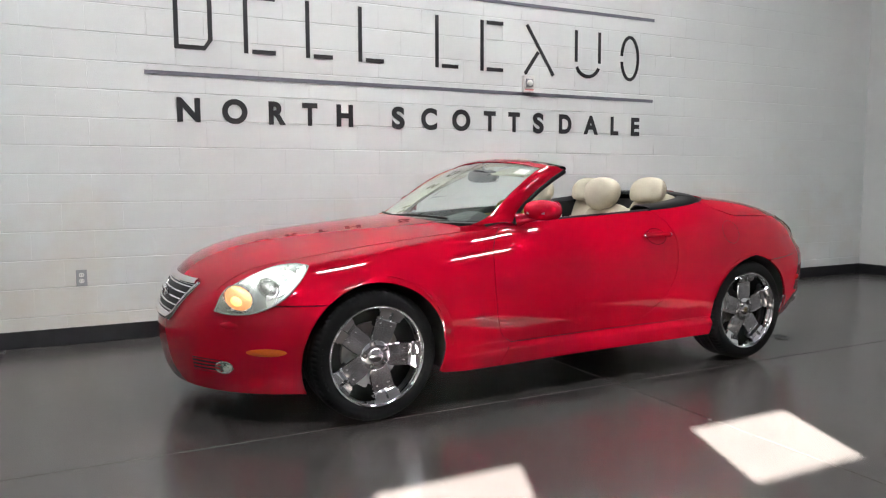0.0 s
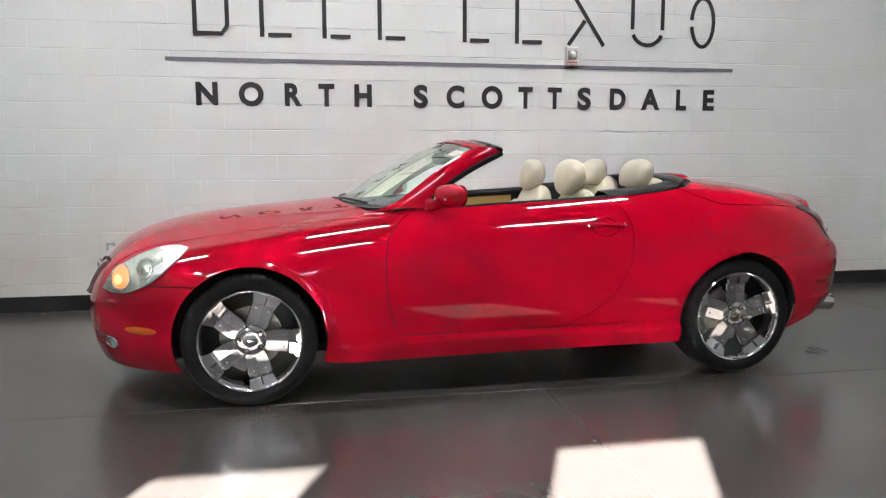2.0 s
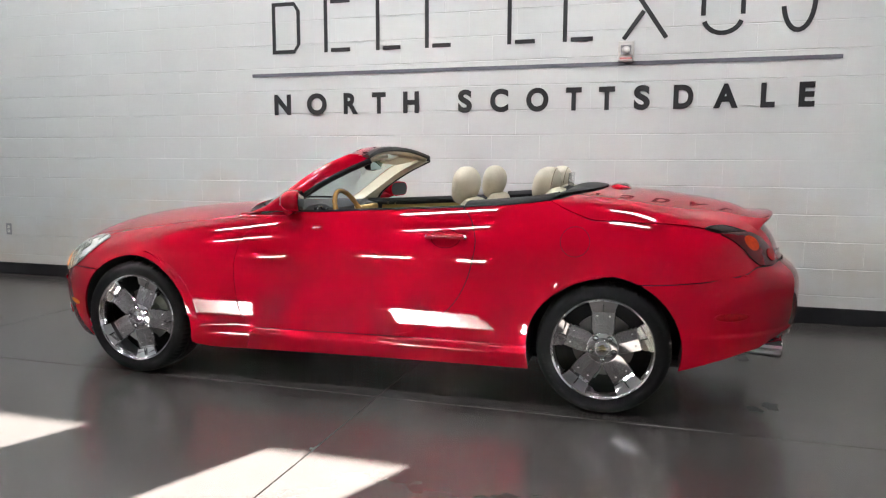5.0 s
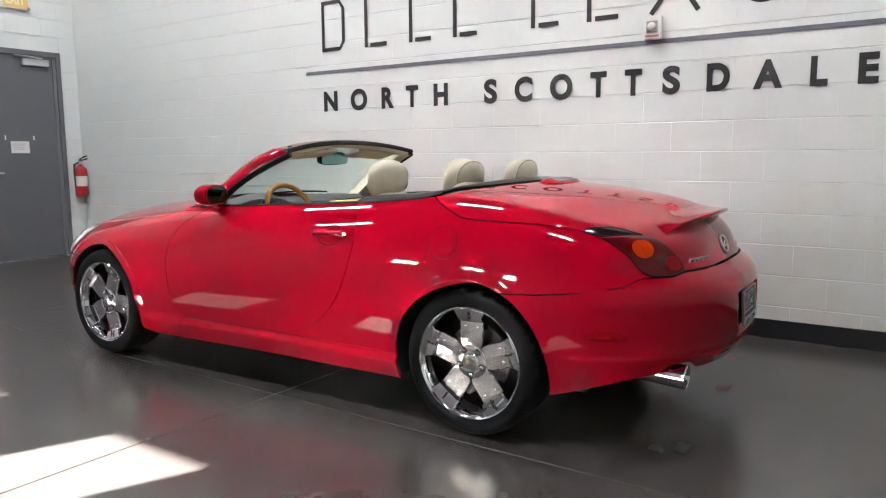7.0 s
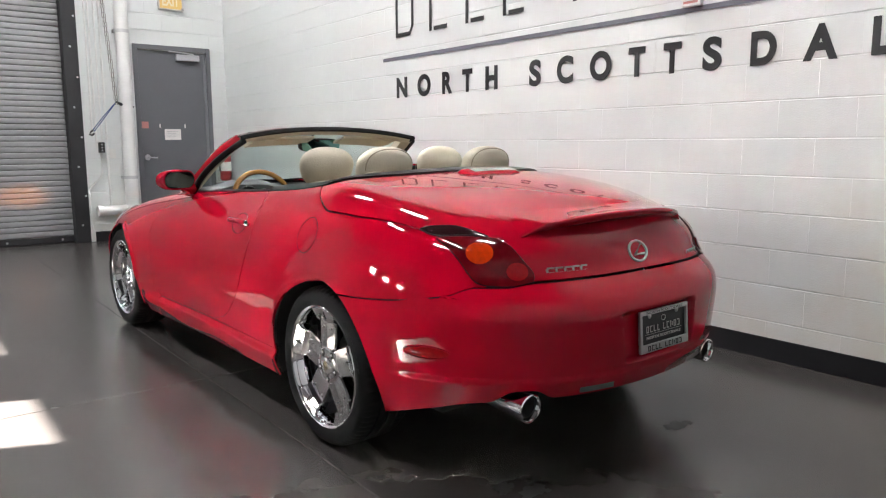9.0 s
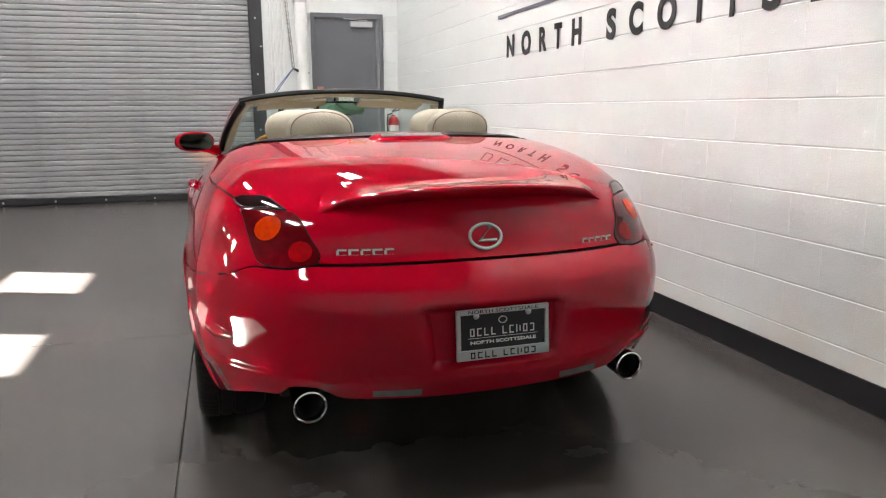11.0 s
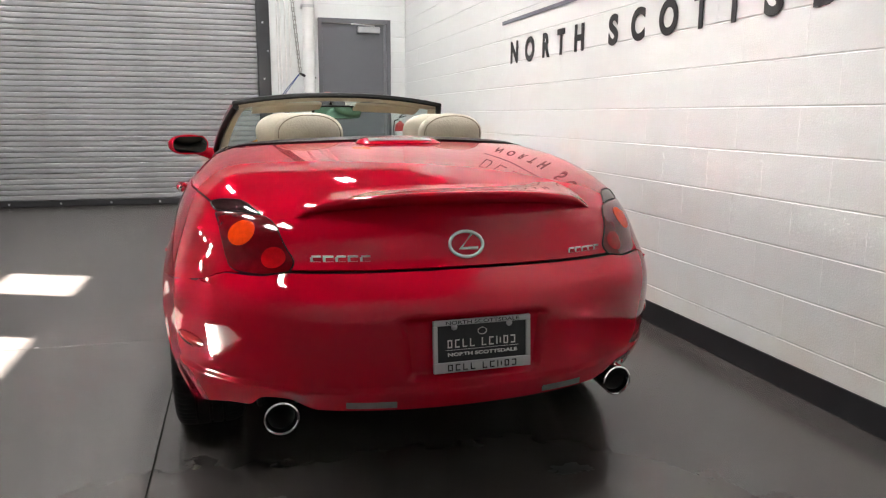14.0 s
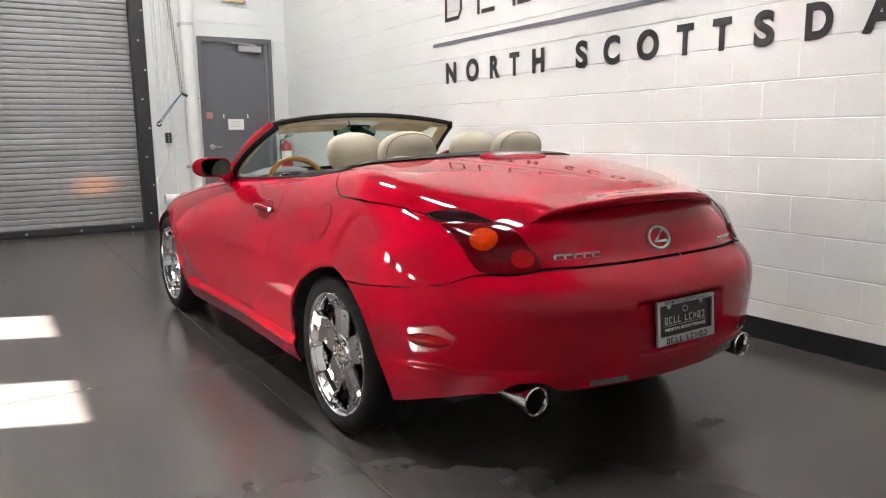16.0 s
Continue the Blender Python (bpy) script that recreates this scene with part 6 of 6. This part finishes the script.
h = TH / 2
for x0, x1, form in ((0.737, 1.017, "box"), (1.251, 1.500, "rack"), (1.744, 1.970, "foot"), (2.192, 2.420, "foot"), (2.904, 3.133, "foot"), (3.358, 3.597, "rack"),
                     (3.814, 4.175, "cross"), (4.402, 4.716, "cup"), (4.959, 5.203, "ring")):
    xm = (x0 + x1) / 2
    if form in ("box", "rack", "foot"):
        stroke([(x0 + h, Z0), (x0 + h, Z1)])
    if form == "box":
        stroke([(x0 + TH, Z0 + h), (x1 - 0.06, Z0 + h), (x1 - h, Z0 + 0.08), (x1 - h, Z1 - 0.08), (x1 - 0.06, Z1 - h), (x0 + TH, Z1 - h)])
    if form == "rack":
        stroke([(x0 + TH + 0.03, Z1 - h), (x1, Z1 - h)])
    if form in ("rack", "foot"):
        stroke([(x0 + TH + 0.03, Z0 + h), (x1, Z0 + h)])
    if form == "cross":
        stroke([(x0 + 0.02, Z0), (xm - 0.012, (Z0 + Z1) / 2 - 0.015)])
        stroke([(x1 - 0.02, Z0), (x0 + 0.04, Z1)])
    if form == "cup":
        stroke([(x0 + h, Z1), (x0 + h, Z0 + 0.15)])
        stroke([(x1 - h, Z0 + 0.15), (x1 - h, Z1)])
        stroke(oval(xm, Z0 + 0.15, (x1 - x0) / 2 - h, 0.15 - h, 200, 340, 20))
    if form == "ring":
        stroke(oval(xm, (Z0 + Z1) / 2, (x1 - x0) / 2 - h, (Z1 - Z0) / 2 - h, -170, 175, 40))

# oil spots on the floor: thin, ragged patches
for x, y, r in ((4.655, 3.612, 0.030), (4.752, 3.662, 0.042), (4.70, 4.59, 0.045), (4.69, 3.60, 0.018)):
    bm = bmesh.new()
    for k in range(5):
        cx, cy, rr = (0, 0, r) if k == 0 else (r * random.uniform(-1.1, 1.1), r * random.uniform(-1.6, 1.6), r * random.uniform(0.15, 0.45))
        ring = []
        for t in np.linspace(0, 2 * math.pi, 28, endpoint=False):
            w = rr * (1 + 0.75 * noise.noise((math.cos(t) * 2.2 + x * 7, math.sin(t) * 2.2 + k * 3, r * 40)))
            ring.append(bm.verts.new((cx + w * math.cos(t) * 0.85, cy + w * math.sin(t) * 1.25, 0.0003 + 0.0001 * k)))
        bm.faces.new(ring)
        bm.faces.ensure_lookup_table()
        for v in bmesh.ops.extrude_face_region(bm, geom=[bm.faces[-1]])["geom"]:
            if isinstance(v, bmesh.types.BMVert):
                v.co.z = 0.0
    o = part("oil_spot", bm, STAIN)
    o.location = (x, y, 0.0003)
    tagged(o, "small dark oil spot on the concrete floor", "stain", "oil spots", kind="stuff")

# lit turn lamps of the car throw a warm patch on the roller door
for y in (-0.60, 0.60):
    sp = new("turn_lamp", bpy.data.lights.new("turn_lamp", "SPOT"))
    sp.data.energy, sp.data.color, sp.data.spot_size, sp.data.spot_blend, sp.data.shadow_soft_size = 14.0 if y < 0 else 5.0, (1.0, 0.30, 0.03), radians(9.5), 1.0, 0.03
    eye = Matrix.Translation((1.289, 4.07, 0)) @ pose(0, 0, 0, 0, 0, 1.92) @ Vector((-0.80, y, 0.60))
    sp.matrix_world = look(eye, eye + (Vector((-3, -0.10, 0.0)) if y < 0 else Vector((-3, -0.03, -0.22)))) @ Matrix.Diagonal((1.0, 0.5, 1.0, 1.0))

# ---------------------------------------------------------------- slabs and blocks
bm = bmesh.new()
S, E_ = SLAB - 0.003, 0.005
lo = [bm.verts.new(p) for p in ((0, 0, -0.012), (S, 0, -0.012), (S, S, -0.012), (0, S, -0.012))]
mid = [bm.verts.new(p) for p in ((0, 0, -0.003), (S, 0, -0.003), (S, S, -0.003), (0, S, -0.003))]
hi = [bm.verts.new(p) for p in ((E_ / 2, E_ / 2, 0), (S - E_ / 2, E_ / 2, 0), (S - E_ / 2, S - E_ / 2, 0), (E_ / 2, S - E_ / 2, 0))]
for r0, r1 in ((lo, mid), (mid, hi)):
    for i in range(4):
        bm.faces.new((r0[i], r0[(i + 1) % 4], r1[(i + 1) % 4], r1[i]))
bm.faces.new(hi)
slab = part("slab", bm, CONCRETE, floor)
first = True
for ix in range(-1, 4):
    for iy in range(-2, 3):
        o = slab if first else slab.copy()
        if not first:
            scene.collection.objects.link(o)
        first = False
        x, y = -0.46 + ix * SLAB, 3.222 + (iy - 1) * SLAB
        o.location = (x + 0.0015, y + 0.0015, 0)

COURSE, BRICK, Z_BASE = 0.2032, 0.4064, 0.013


def block_mesh(w, hgt):
    bm = bmesh.new()
    e, s, d, j, t = 0.0038, 0.0004, 0.0024, 0.0012, 0.0
    o = [bm.verts.new(p) for p in ((t, d, j), (w - t, d, j), (w - t, d, hgt - j), (t, d, hgt - j))]
    i = [bm.verts.new(p) for p in ((t + s, 0, j + e), (w - t - s, 0, j + e), (w - t - s, 0, hgt - j - e), (t + s, 0, hgt - j - e))]
    bm.faces.new(i)
    for k in range(4):
        bm.faces.new((o[k], o[(k + 1) % 4], i[(k + 1) % 4], i[k]))
    return bm


def courses(wall, along_x, start, stop, gaps, name="block"):
    """Lays running-bond blocks: the lower ones as pieces of the wall, those above as one joined rest."""
    shared, rest = {}, bmesh.new()
    n = 0
    for k in range(int((CEIL - Z_BASE) / COURSE) + 1):
        z = Z_BASE + k * COURSE
        hgt = min(COURSE, CEIL - z)
        if hgt < 0.03:
            continue
        off = 0.34 if k % 2 == 0 else 0.14
        x = start - ((start - off) % BRICK)
        while x < stop - 0.02:
            a, b = max(x, start), min(x + BRICK, stop)
            for g0, g1, gz in gaps:
                if z < gz:
                    if a < g0 < b:
                        b = g0
                    elif a < g1 < b:
                        a = g1
                    elif g0 <= a and b <= g1:
                        b = a
            x += BRICK
            if b - a < 0.03:
                continue
            key = (round(b - a, 3), round(hgt, 3))
            if key not in shared:
                bmb = block_mesh(b - a, hgt)
                me = bpy.data.meshes.new(name)
                bmb.to_mesh(me)
                bmb.free()
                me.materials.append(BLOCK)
                shared[key] = me
            at = pose(a, NORTH, z) if along_x else pose(WEST, a, z, 0, 0, 90)
            if n < 300 and z < 2.9:
                o = new(name, shared[key])
                o.matrix_basis = at
                o.parent = wall
                n += 1
            else:
                tmp = block_mesh(b - a, hgt)
                tmp.transform(at)
                me = bpy.data.meshes.new("tmp")
                tmp.to_mesh(me)
                tmp.free()
                rest.from_mesh(me)
                bpy.data.meshes.remove(me)
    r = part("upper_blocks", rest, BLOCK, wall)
    r["kind"] = "stuff"


courses(wall_north, True, WEST, EAST, ())
courses(wall_west, False, 4.0, NORTH, ((4.635, 5.625, 2.47),))
